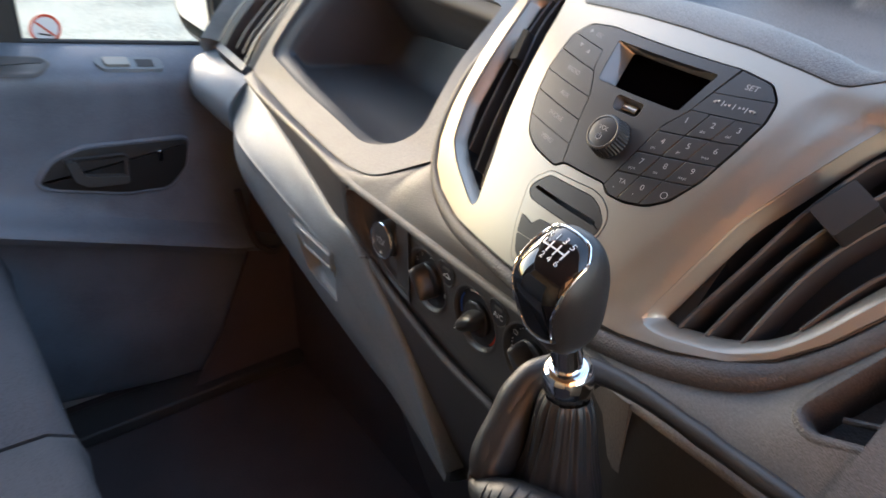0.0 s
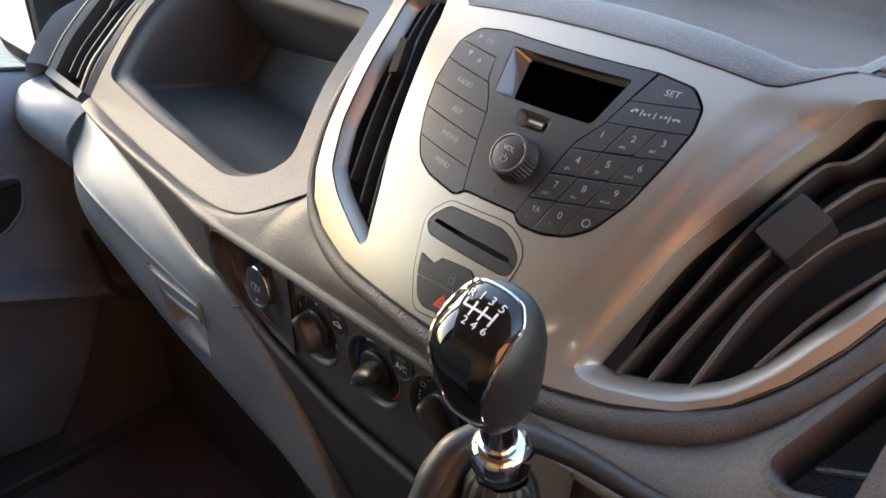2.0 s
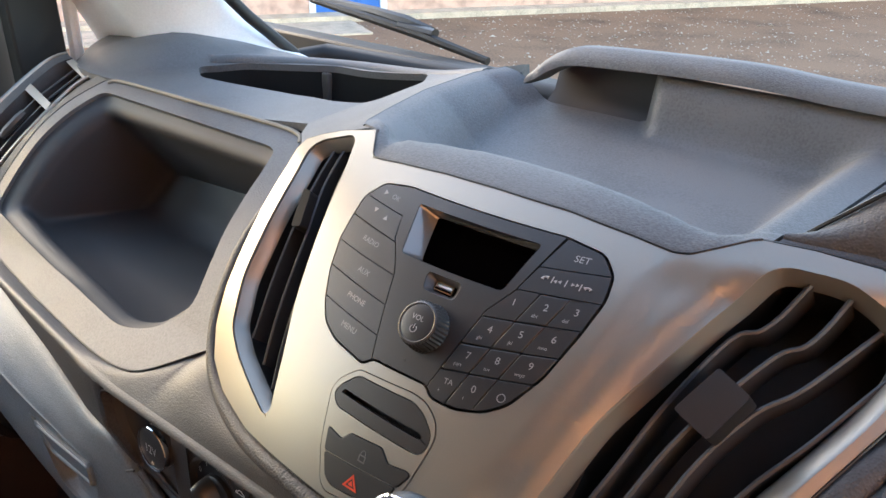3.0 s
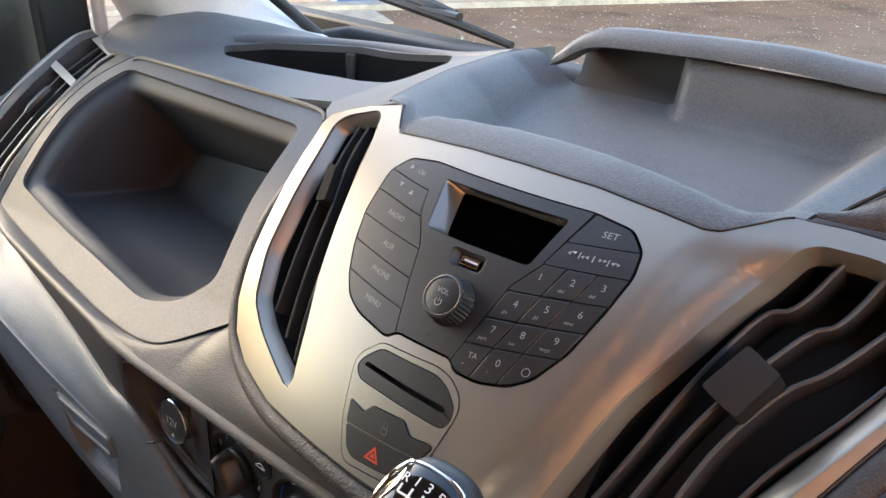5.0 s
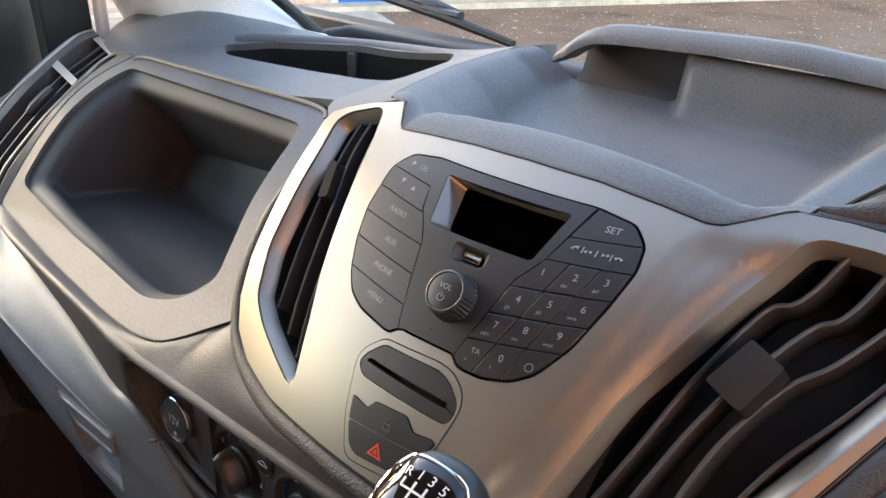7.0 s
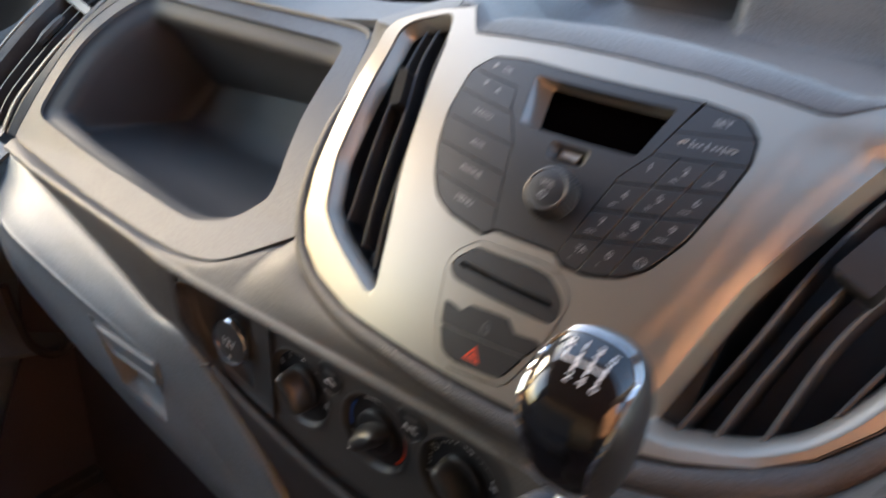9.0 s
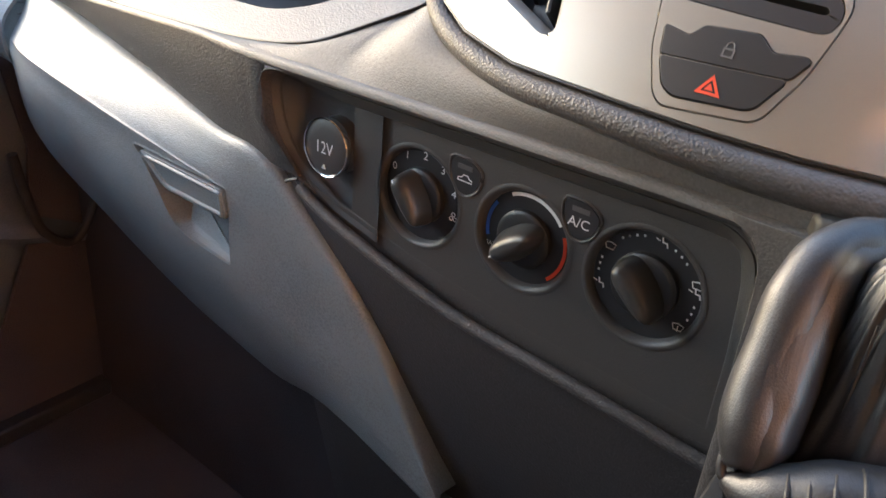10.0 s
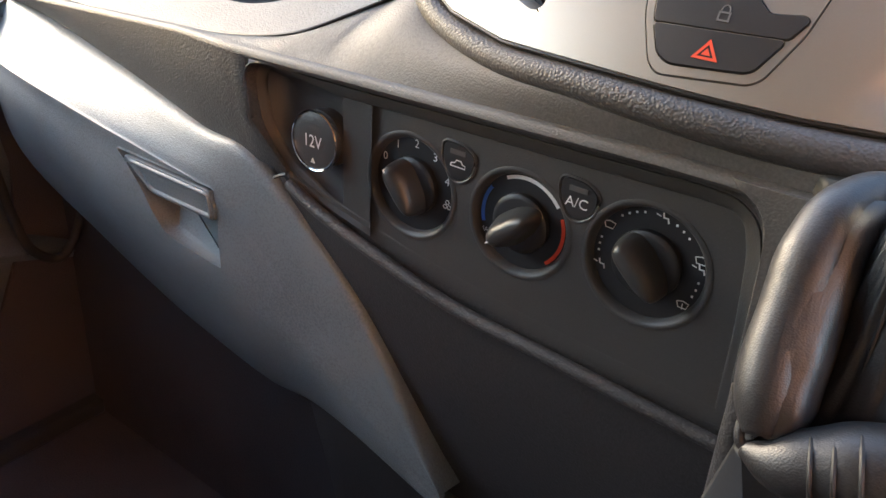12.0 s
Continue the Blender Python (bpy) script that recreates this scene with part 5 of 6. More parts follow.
def build_gear_lever():
    lever = thing("gear_lever", "gear lever with gloss black knob, chrome collar and leather boot", "gear lever", (0.11, -0.14, 0.70))
    base = Vector((0.11, -0.14, 0.70))
    kn, up = Vector((0.1080, -0.1343, 0.9905)) - base, Vector((0.015, -0.170, 0.98)).normalized()
    xa = Vector((1, 0, 0)) - up * up.x
    xa.normalize()
    ya = up.cross(xa)

    def solid(x, y, z):
        k = 1 - 0.26 * max(0.0, min(1.0, -z / 0.047)) ** 1.2
        top_ = 0.0240 * (1 + 0.34 * y / 0.0235)
        q = abs(z) / (top_ if z > 0 else 0.047)
        return (abs(x) / (0.0222 * k)) ** 2.6 + (abs(y) / (0.0235 * k)) ** 2.6 + q ** (2.4 if z > 0 else 5.0)

    def skin(d, grow=0.0):
        """The knob's surface in the direction d, in its own axes: across, ahead, up."""
        lo, hi = 0.0, 0.09
        for _ in range(26):
            m = (lo + hi) / 2
            lo, hi = (m, hi) if solid(*(d * m)) < 1 else (lo, m)
        p = d * (lo + grow)
        return kn + xa * p.x + ya * p.y + up * p.z
    bm = bmesh.new()
    rings = []
    for j in range(1, 40):
        la = radians(-90 + 180 * j / 40)
        rings.append([skin(Vector((math.cos(la) * math.cos(2 * math.pi * q / 48), math.cos(la) * math.sin(2 * math.pi * q / 48), math.sin(la)))) for q in range(48)])
    vs = grid(bm, rings, True)
    bm.faces.new(vs[-1]), bm.faces.new(list(reversed(vs[0])))
    knob = part("knob", bm, LEATHER, lever, "black leather-grained knob", smooth=60)

    # gloss plate over the rear and the top, framed in chrome
    def on_plate(u, v, n=0.0):
        """u across from -1 to 1, v from the foot of the plate over the top."""
        be = radians(-52 + 160 * v)
        al = radians(46 * u)
        d = Vector((math.sin(al), -math.cos(al) * math.cos(be), math.cos(al) * math.sin(be)))
        return skin(d, 0.0011 + n)
    bm = bmesh.new()
    nu, nv = 20, 40
    width = lambda v: (0.50 + 0.42 * min(1, v / 0.4) if v < 0.4 else 0.92 + 0.10 * math.sin(math.pi * (v - 0.4) / 0.6)) * (1.0 if v < 0.9 else 1.0 - 0.35 * ((v - 0.9) / 0.1) ** 2)
    rows = [[on_plate((2 * i / nu - 1) * width(j / nv), j / nv, 0.0003) for i in range(nu + 1)] for j in range(nv + 1)]
    grid(bm, rows)
    gloss = part("gloss_plate", bm, GLOSS, knob, "gloss black plate", smooth=80)
    rim = [rows[j][0] for j in range(nv + 1)] + rows[-1][1:] + [rows[j][-1] for j in range(nv - 1, -1, -1)] + list(reversed(rows[0][:-1]))
    part("chrome_frame", tube(bmesh.new(), rim, 0.0010, 8), CHROME, knob, "thin chrome frame")

    # gate pattern and numbers on the top
    def on_top(x, y, n):
        return on_plate(x / 0.0215, 0.815 + y / 0.084, 0.0008 + n)
    bm = bmesh.new()
    for i in range(4):
        x = -0.0085 + 0.0057 * i
        y0, y1 = (-0.0042, 0.0042) if i else (0.0, 0.0042)
        plate(bm, [(x - 0.0005, y0), (x + 0.0005, y0), (x + 0.0005, y1), (x - 0.0005, y1)], 0.0, 0.0002, on_top, cell=0)
    plate(bm, [(-0.0085, -0.0005), (0.0086, -0.0005), (0.0086, 0.0005), (-0.0085, 0.0005)], 0.0002, 0.0003, on_top, cell=0.004)
    part("gate_mark", bm, WHITE, gloss)
    for text, x, y in (("R", -0.0085, 0.0072), ("1", -0.0028, 0.0075), ("3", 0.0029, 0.0075), ("5", 0.0086, 0.0072), ("2", -0.0028, -0.0075), ("4", 0.0029, -0.0075), ("6", 0.0086, -0.0075)):
        words("lettering", text, 0.0062, WHITE, gloss, on_top, x, y, 0.0002)
    # collar
    prof = [(0.0092, -0.070), (0.0092, -0.044)]
    part("neck", lathe(bmesh.new(), prof, up, kn, 64), CHROME, lever, "chrome neck")
    prof = [(0.0128, -0.093), (0.0132, -0.085), (0.0136, -0.083), (0.0150, -0.081), (0.0154, -0.075), (0.0150, -0.069), (0.0138, -0.0655), (0.0110, -0.0640), (0.0092, -0.0635)]
    part("collar", lathe(bmesh.new(), prof, up, kn, 72), CHROME, lever, "chrome collar", smooth=80)
    # sleeve gathered at the collar
    neck = kn - up * 0.088
    spec = [(0.0, 0.0142, 0.3), (0.004, 0.0165, 1.0), (0.011, 0.0180, 1.0), (0.021, 0.0195, 0.9), (0.034, 0.0215, 0.7), (0.048, 0.0245, 0.5), (0.060, 0.0275, 0.4), (0.070, 0.0290, 0.4), (0.078, 0.030, 0.3), (0.084, 0.030, 0.2)]
    loops = []
    for d, r, pleat in spec:
        ring = []
        for q in range(120):
            a = 2 * math.pi * q / 120
            k = r * (1 + 0.045 * pleat * math.sin(17 * a + 10 * d) + 0.03 * pleat * math.sin(29 * a) + 0.06 * noise.noise(Vector((2 * math.cos(a), 2 * math.sin(a), d * 30))))
            ring.append(neck + Vector((k * math.cos(a), k * math.sin(a) * (1.0 if math.sin(a) < 0 else 0.8), -d)))
        loops.append(ring)
    bm = bmesh.new()
    grid(bm, loops, True)
    boot = part("boot", bm, LEATHER, lever, "pleated black leather boot", smooth=85)
    sub = boot.modifiers.new("soft", "SUBSURF")
    sub.levels = sub.render_levels = 1

    def roll(points, radius, crease=0.0):
        ps = smooth_line([Vector(p) - base for p in points], 6)
        rs = [r.x for r in smooth_line([(r, 0, 0) for r in radius], 6)]
        return tube(bmesh.new(), ps, [r * (1 + crease * noise.noise(p * 70)) for p, r in zip(ps, rs)], 16)
    # rolled rim at the top, which turns down into a slack fold
    fold = [(0.0790, -0.1640, 0.8365), (0.0770, -0.1590, 0.8440), (0.0745, -0.1500, 0.8570), (0.0735, -0.1380, 0.8740), (0.0735, -0.1275, 0.8880), (0.0760, -0.1160, 0.8970), (0.0830, -0.1030, 0.9000), (0.097, -0.0905, 0.9010), (0.13, -0.083, 0.902), (0.20, -0.080, 0.902), (0.27, -0.078, 0.903)]
    thick = [0.0055, 0.0085, 0.0100, 0.0100, 0.0096, 0.0090, 0.0082, 0.0074, 0.0064, 0.006, 0.006]
    part("boot_rim", roll(fold, thick, 0.16), LEATHER, boot, "rolled leather rim and slack fold", smooth=80)
    rows = []
    for p, f in zip(smooth_line(fold[:8], 4), range(29)):
        f = f / 28
        s_ = Vector((0.100 + 0.006 * f, -0.128 + 0.022 * f, max(0.838, p.z - 0.006)))
        r_ = float(np.interp(f, [0, 0.15, 0.3, 0.6, 1.0], [0.0045, 0.0085, 0.0100, 0.0092, 0.0070]))
        skin_ = [p + Vector((0.15, -0.80, 0.60)) * r_, p + Vector((0.75, -0.60, 0.40)) * r_ * 1.05, p + Vector((1.35, -0.15, 0.0)) * r_ * 1.1]
        tail_ = [p.lerp(s_, k) + Vector((0.002, 0.010, -0.004)) * math.sin(math.pi * k) for k in (0.55, 0.7, 0.85, 1.0)]
        rows.append([q + Vector((0.3, -0.6, 0.4)) * 0.0010 * noise.noise(Vector((q.x * 60, q.y * 160, q.z * 90))) - base for q in smooth_line(skin_ + tail_, 3)])
    bm = bmesh.new()
    grid(bm, rows)
    part("boot_web", bm, LEATHER, boot, smooth=85)
    skirt = list(reversed(smooth_line(fold[:7], 3))) + smooth_line([(0.0755, -0.1665, 0.8315), (0.097, -0.164, 0.8335), (0.135, -0.154, 0.839), (0.165, -0.142, 0.839)], 4)
    bm = bmesh.new()
    grid(bm, [[p - base + Vector((0.007 * k, 0.004 * k, -k * 0.5 * (p.z - 0.766))) for p in skirt] for k in range(3)])
    part("boot_skirt", bm, LEATHER, boot, smooth=85)
    mouth = smooth_line([(0.0882, -0.1624, 0.8354), (0.0810, -0.1660, 0.8327), (0.0752, -0.1668, 0.8330), (0.0732, -0.1640, 0.8376), (0.0740, -0.1600, 0.8435), (0.0780, -0.1570, 0.8476), (0.0833, -0.1552, 0.8483)], 5)
    part("boot_crease", tube(bmesh.new(), [p - base for p in mouth], 0.0018, 8), LEATHER, boot, smooth=80)
    # hem below the fold, thickening away from its tip
    hem = [(0.0755, -0.1665, 0.8315), (0.085, -0.1665, 0.8315), (0.097, -0.1640, 0.8335), (0.113, -0.1600, 0.8370), (0.135, -0.154, 0.839), (0.165, -0.142, 0.839)]
    part("boot_hem", roll(hem, [0.0026, 0.0080, 0.0130, 0.0165, 0.0180, 0.0180], 0.10), LEATHER, boot, "rolled leather hem", smooth=80)
    bm = bmesh.new()
    line = smooth_line(hem, 4)
    grid(bm, [[p + Vector((0, 0.002, 0.004)) - base for p in line], [p.lerp(Vector((0.108, -0.135, 0.838)), 0.5) - base + Vector((0, 0, -0.008)) for p in line], [p.lerp(Vector((0.108, -0.130, 0.845)), 0.85) - base for p in line]])
    part("boot_floor", bm, LEATHER, boot, smooth=80)
    bead = smooth_line(hem, 12)
    girth = [r.x for r in smooth_line([(r, 0, 0) for r in (0.0026, 0.0080, 0.0130, 0.0165, 0.0180, 0.0180)], 12)]
    for q in range(7):
        k = 20 + 5 * q
        bm = bmesh.new()
        tube(bm, [bead[min(k + j, len(bead) - 1)] - base + Vector((0, -math.cos(radians(a_)), math.sin(radians(a_)))) * (girth[min(k + j, len(bead) - 1)] + 0.0002) for j, a_ in enumerate((100, 82, 64, 46, 28, 10, -8))], 0.0008, 6)
        part("stitch", bm, RUBBER, boot)
    for q in range(9):
        for dx in (-0.004, 0.003):
            p = neck + Vector((-0.004 + dx, -0.0185 - 0.0004 * q, -0.014 - 0.004 * q))
            bm = bmesh.new()
            tube(bm, [p, p + Vector((0.0002, -0.0004, -0.004))], 0.0006, 5)
            part("stitch", bm, RUBBER, boot)
    return lever


def build_console():
    con = thing("gear_console", "charcoal plastic gear console under the dashboard", "console")
    bm = bmesh.new()
    rows = []
    for y, z in ((-0.060, 0.895), (-0.074, 0.890), (-0.078, 0.86), (-0.080, 0.80), (-0.085, 0.765), (-0.12, 0.758), (-0.20, 0.752), (-0.22, 0.735), (-0.225, 0.60), (-0.20, 0.22)):
        rows.append([(x, y + 0.05 * max(0, (0.06 - x) / 0.01) * 0.4, z) for x in (0.056, 0.062, 0.10, 0.16, 0.22, 0.26, 0.265)])
    # near-black colour shades the charcoal shell, whose floor the sun would brighten
    part("shell", shell(rows, 0.004), RUBBER, con, "", 0.003)
    bm = bmesh.new()
    box(bm, (0.057, -0.21, 0.22), (0.062, -0.06, 0.755))
    box(bm, (0.258, -0.21, 0.22), (0.263, -0.06, 0.88))
    part("cheeks", bm, CHARCOAL, con)
    return con


def door_warp(y, z, n):
    """The passenger door's inner face: y along the van, z up, n into the cab; its lines fall towards the front."""
    return Vector((-0.895 + n, y, z - 0.19 * (y + 0.14)))


def build_passenger_door():
    door = thing("passenger_door", "closed passenger door with blue-grey plastic trim, pull pocket and armrest", "door")
    prof = [(-0.035, 0.842), (-0.030, 0.850), (-0.012, 0.847), (0.020, 0.830), (0.034, 0.820), (0.040, 0.805), (0.036, 0.785), (0.034, 0.72), (0.036, 0.66), (0.045, 0.632), (0.070, 0.620), (0.084, 0.613), (0.088, 0.604), (0.078, 0.592), (0.050, 0.582), (0.030, 0.56), (0.029, 0.42), (0.028, 0.40), (0.027, 0.38), (0.022, 0.25), (0.0, 0.22)]
    ys = [-1.05 + 0.05 * i for i in range(29)]
    lean = lambda y, z: (0.20 * (y + 0.2986) + 0.015) * ease((0.72 - z) / 0.08) * ease((z - 0.30) / 0.15)
    rows = [[door_warp(y, z - lean(y, z), n * (1.0 if y < 0.0 else max(0.4, 1 - 3 * y))) for y in ys] for n, z in prof]
    part("trim_panel", shell(rows[:14], 0.02, (1, 0, 0)), DOORTRIM, door, smooth=50)
    part("lower_panel", shell(rows[13:], 0.02, (1, 0, 0)), DOORTRIM, door, "blue-grey lower door trim", smooth=50)
    d = lambda y, z, n: door_warp(y, z, n + 0.036)
    pocket = rounded([(-0.272, 0.655), (-0.244, 0.690), (-0.200, 0.708), (-0.041, 0.717), (-0.052, 0.668), (-0.084, 0.634), (-0.150, 0.630), (-0.252, 0.645)], 0.014, 5)
    bm = bmesh.new()
    rows = [[d(p[0], p[1], n) for p in grown(pocket, g)] for g, n in ((0.006, 0.000), (0.003, 0.0035), (0.0, 0.003), (-0.003, 0.001))]
    grid(bm, rows, True)
    pull = part("pull_pocket", bm, DOORTRIM, door, "recessed door pull pocket", smooth=60)
    # flat sheet whose black colour stands for shade inside the pocket
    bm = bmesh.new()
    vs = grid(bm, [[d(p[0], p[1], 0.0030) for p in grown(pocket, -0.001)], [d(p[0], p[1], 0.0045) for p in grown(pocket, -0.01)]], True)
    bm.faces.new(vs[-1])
    part("pocket_shade_sheet", bm, BLACK, pull)
    cup = rounded([(-0.226, 0.692), (-0.140, 0.697), (-0.146, 0.656), (-0.205, 0.652), (-0.222, 0.664)], 0.008, 4)
    bm = bmesh.new()
    grid(bm, [[d(p[0], p[1], n) for p in grown(cup, g)] for g, n in ((0.003, 0.004), (0.001, 0.0085), (-0.002, 0.008), (-0.005, 0.004))], True)
    part("handle_cup", bm, SLAT, pull, "black finger cup", smooth=60)
    lever = rounded([(-0.230, 0.693), (-0.216, 0.694), (-0.206, 0.668), (-0.145, 0.664), (-0.146, 0.652), (-0.205, 0.650), (-0.222, 0.660)], 0.005, 4)
    part("release_lever", plate(bmesh.new(), lever, 0.003, 0.018, d, cell=0), SMOOTH, pull, "dark curved release lever", 0.004, seg=3)
    part("lock_tab", plate(bmesh.new(), rounded([(-0.094, 0.700), (-0.087, 0.701), (-0.089, 0.683), (-0.096, 0.682)], 0.003, 3), 0.002, 0.010, d, cell=0), CHROME, pull, "small bright lock tab", 0.001)
    # window switch on the ledge
    ledge = lambda y, s, n: Vector((-0.895 + 0.004 + s, y, 0.8385 - 0.55 * s - 0.19 * (y + 0.14) + n))
    sw = rounded([(-0.150, 0.004), (-0.060, 0.004), (-0.055, 0.012), (-0.060, 0.026), (-0.145, 0.026), (-0.153, 0.014)], 0.006, 4)
    bz = part("window_switch", plate(bmesh.new(), sw, -0.004, 0.004, ledge, cell=0), BLUEGREY, door, "window switch with pale bezel", 0.002)
    part("rocker", plate(bmesh.new(), rounded([(-0.140, 0.008), (-0.105, 0.008), (-0.105, 0.022), (-0.140, 0.022)], 0.004, 4), 0.003, 0.008, ledge, cell=0), SILVER, bz, "pale rocker", 0.002)
    part("blank", plate(bmesh.new(), [(-0.095, 0.009), (-0.070, 0.009), (-0.070, 0.022), (-0.095, 0.022)], 0.003, 0.0048, ledge, cell=0), BLACK, bz)
    # shallow tray in the ledge
    tray = rounded([(-0.40, 0.002), (-0.225, 0.002), (-0.212, 0.010), (-0.235, 0.032), (-0.40, 0.034)], 0.008, 4)
    bm = bmesh.new()
    rows = [[ledge(p[0], p[1], n) for p in grown(tray, g)] for g, n in ((0.004, 0.0), (0.001, 0.0025), (-0.002, 0.002), (-0.006, 0.0008))]
    vs = grid(bm, rows, True)
    bm.faces.new(vs[-1])
    part("ledge_tray", bm, SMOOTH, door, "shallow ledge tray", smooth=60)
    # window frame, seal, pane and notice
    bm = bmesh.new()
    for y0, y1, lean in ((-0.36, -0.235, 0.05), (0.207, 0.280, -0.03)):
        vs = [bm.verts.new((x, y + (lean if z > 1.2 else 0), z)) for z in (0.80, 1.70) for x, y in ((-0.955, y0), (-0.925, y0), (-0.925, y1), (-0.955, y1))]
        for f in ((0, 1, 2, 3), (7, 6, 5, 4), (0, 4, 5, 1), (1, 5, 6, 2), (2, 6, 7, 3), (3, 7, 4, 0)):
            bm.faces.new([vs[i] for i in f])
    part("window_frame", bm, RUBBER, door, "black window frame", 0.004)
    bm = bmesh.new()
    tube(bm, [(-0.935, 0.294, 0.90), (-0.932, 0.288, 1.2), (-0.915, 0.265, 1.6)], 0.010, 10)
    part("door_seal", bm, CREAM, door, "pale door seal")
    bm = bmesh.new()
    tube(bm, [door_warp(y, 0.852, -0.034) for y in (-1.0, -0.6, -0.2, 0.2)], 0.004, 8)
    part("waist_seal", bm, RUBBER, door)
    bm = bmesh.new()
    box(bm, (-0.946, -0.95, 0.82), (-0.942, 0.21, 1.66))
    pane = part("window_pane", bm, GLASS, door, "clear window glass")
    pane.visible_shadow = False
    disc = lambda y, z, n: Vector((-0.9405 + n, y, z))
    st = part("no_smoking_sticker", plate(bmesh.new(), circle(-0.197, 0.878, 0.0215, 40), 0.0, 0.0006, disc, cell=0), WHITE, door, "round white no smoking sticker with red ring")
    part("red_ring", plate(bmesh.new(), circle(-0.197, 0.878, 0.0218, 40), 0.0006, 0.0010, disc, (circle(-0.197, 0.878, 0.0178, 40),), 0), RED, st)
    bar = lambda a, b, wd: [(a[0] - wd * (b[1] - a[1]) / math.dist(a, b), a[1] + wd * (b[0] - a[0]) / math.dist(a, b)), (b[0] - wd * (b[1] - a[1]) / math.dist(a, b), b[1] + wd * (b[0] - a[0]) / math.dist(a, b)), (b[0] + wd * (b[1] - a[1]) / math.dist(a, b), b[1] - wd * (b[0] - a[0]) / math.dist(a, b)), (a[0] + wd * (b[1] - a[1]) / math.dist(a, b), a[1] - wd * (b[0] - a[0]) / math.dist(a, b))]
    part("cigarette_mark", plate(bmesh.new(), bar((-0.207, 0.873), (-0.190, 0.867), 0.0012), 0.0006, 0.0009, disc, cell=0), BLACK, st)
    part("red_bar", plate(bmesh.new(), bar((-0.208, 0.890), (-0.186, 0.866), 0.0014), 0.0010, 0.0013, disc, cell=0), RED, st)
    return door


def build_door_mirror():
    mirror = thing("door_mirror", "black door mirror on its arm outside the passenger window", "mirror", (-1.13, 0.11, 0.96))
    o = Vector((-1.13, 0.11, 0.96))
    bm = bmesh.new()
    rings = []
    for f, sx, sz in ((0.0, 0.110, 0.185), (0.02, 0.116, 0.195), (0.35, 0.112, 0.190), (0.7, 0.10, 0.165), (1.0, 0.05, 0.09)):
        ring = []
        for q in range(32):
            a = 2 * math.pi * q / 32
            c, s = math.cos(a), math.sin(a)
            k = (abs(c) ** 4 + abs(s) ** 4) ** -0.25
            ring.append(Vector((sx * k * c * 0.98, -0.03 + 0.19 * f, sz * k * s)))
        rings.append(ring)
    vs = grid(bm, rings, True)
    bm.faces.new(vs[-1])
    part("housing", bm, BLACK, mirror, "black plastic housing", smooth=60)
    bm = bmesh.new()
    plate(bm, rounded([(-0.09, -0.165), (0.09, -0.165), (0.09, 0.165), (-0.09, 0.165)], 0.03, 5), 0.0, 0.004, lambda x, s, n: Vector((x, -0.026 - n, s)), cell=0)
    part("mirror_glass", bm, MIRROR, mirror)
    bm = bmesh.new()
    tube(bm, [(0.05, 0.03, -0.10), (0.12, 0.05, -0.12), (0.20, 0.06, -0.12)], 0.03, 12)
    part("arm", bm, BLACK, mirror)
    return mirror


def build_bench():
    bench = thing("passenger_bench", "dark grey cloth double passenger bench seat", "bench seat", (-0.45, -0.6, 0.25))
    o = Vector((-0.45, -0.6, 0.25))
    for x0, x1 in ((-0.83, -0.392), (-0.386, 0.02)):
        rows = []
        for j, (y, z) in enumerate(((-0.36, 0.40), (-0.352, 0.52), (-0.348, 0.58), (-0.355, 0.612), (-0.375, 0.628), (-0.45, 0.632), (-0.70, 0.615), (-0.95, 0.60))):
            r = []
            for i in range(17):
                f = i / 16
                e = min(f, 1 - f) * 16
                puff = 0.016 * (1 - math.exp(-e / 1.2))
                r.append(Vector((x0 + (x1 - x0) * f, y + 0.006 * (1 - min(1, e)) if j < 4 else y, z - 0.016 + puff)) - o)
            rows.append(r)
        ob = part("cushion", shell(rows, 0.012), CLOTH, bench, "grey woven cloth cushion", smooth=70)
    rows = [[Vector((x, y, z)) - o for x in (-0.83, -0.40, 0.02)] for y, z in ((-0.86, 0.58), (-0.90, 0.70), (-0.96, 1.0), (-1.02, 1.3), (-1.08, 1.34))]
    part("backrest", shell(rows, 0.08, None), CLOTH, bench, "grey woven cloth backrest", 0.02, smooth=60)
    bm = bmesh.new()
    box(bm, Vector((-0.80, -0.95, 0.20)) - o, Vector((0.0, -0.40, 0.56)) - o)
    part("base_box", bm, RUBBER, bench)
    return bench


def slab(name, lo, hi, mat, label, category):
    bm = bmesh.new()
    box(bm, lo, hi)
    return tagged(finish(name, bm, mat, bevel=0.004), label, category, kind="structure")


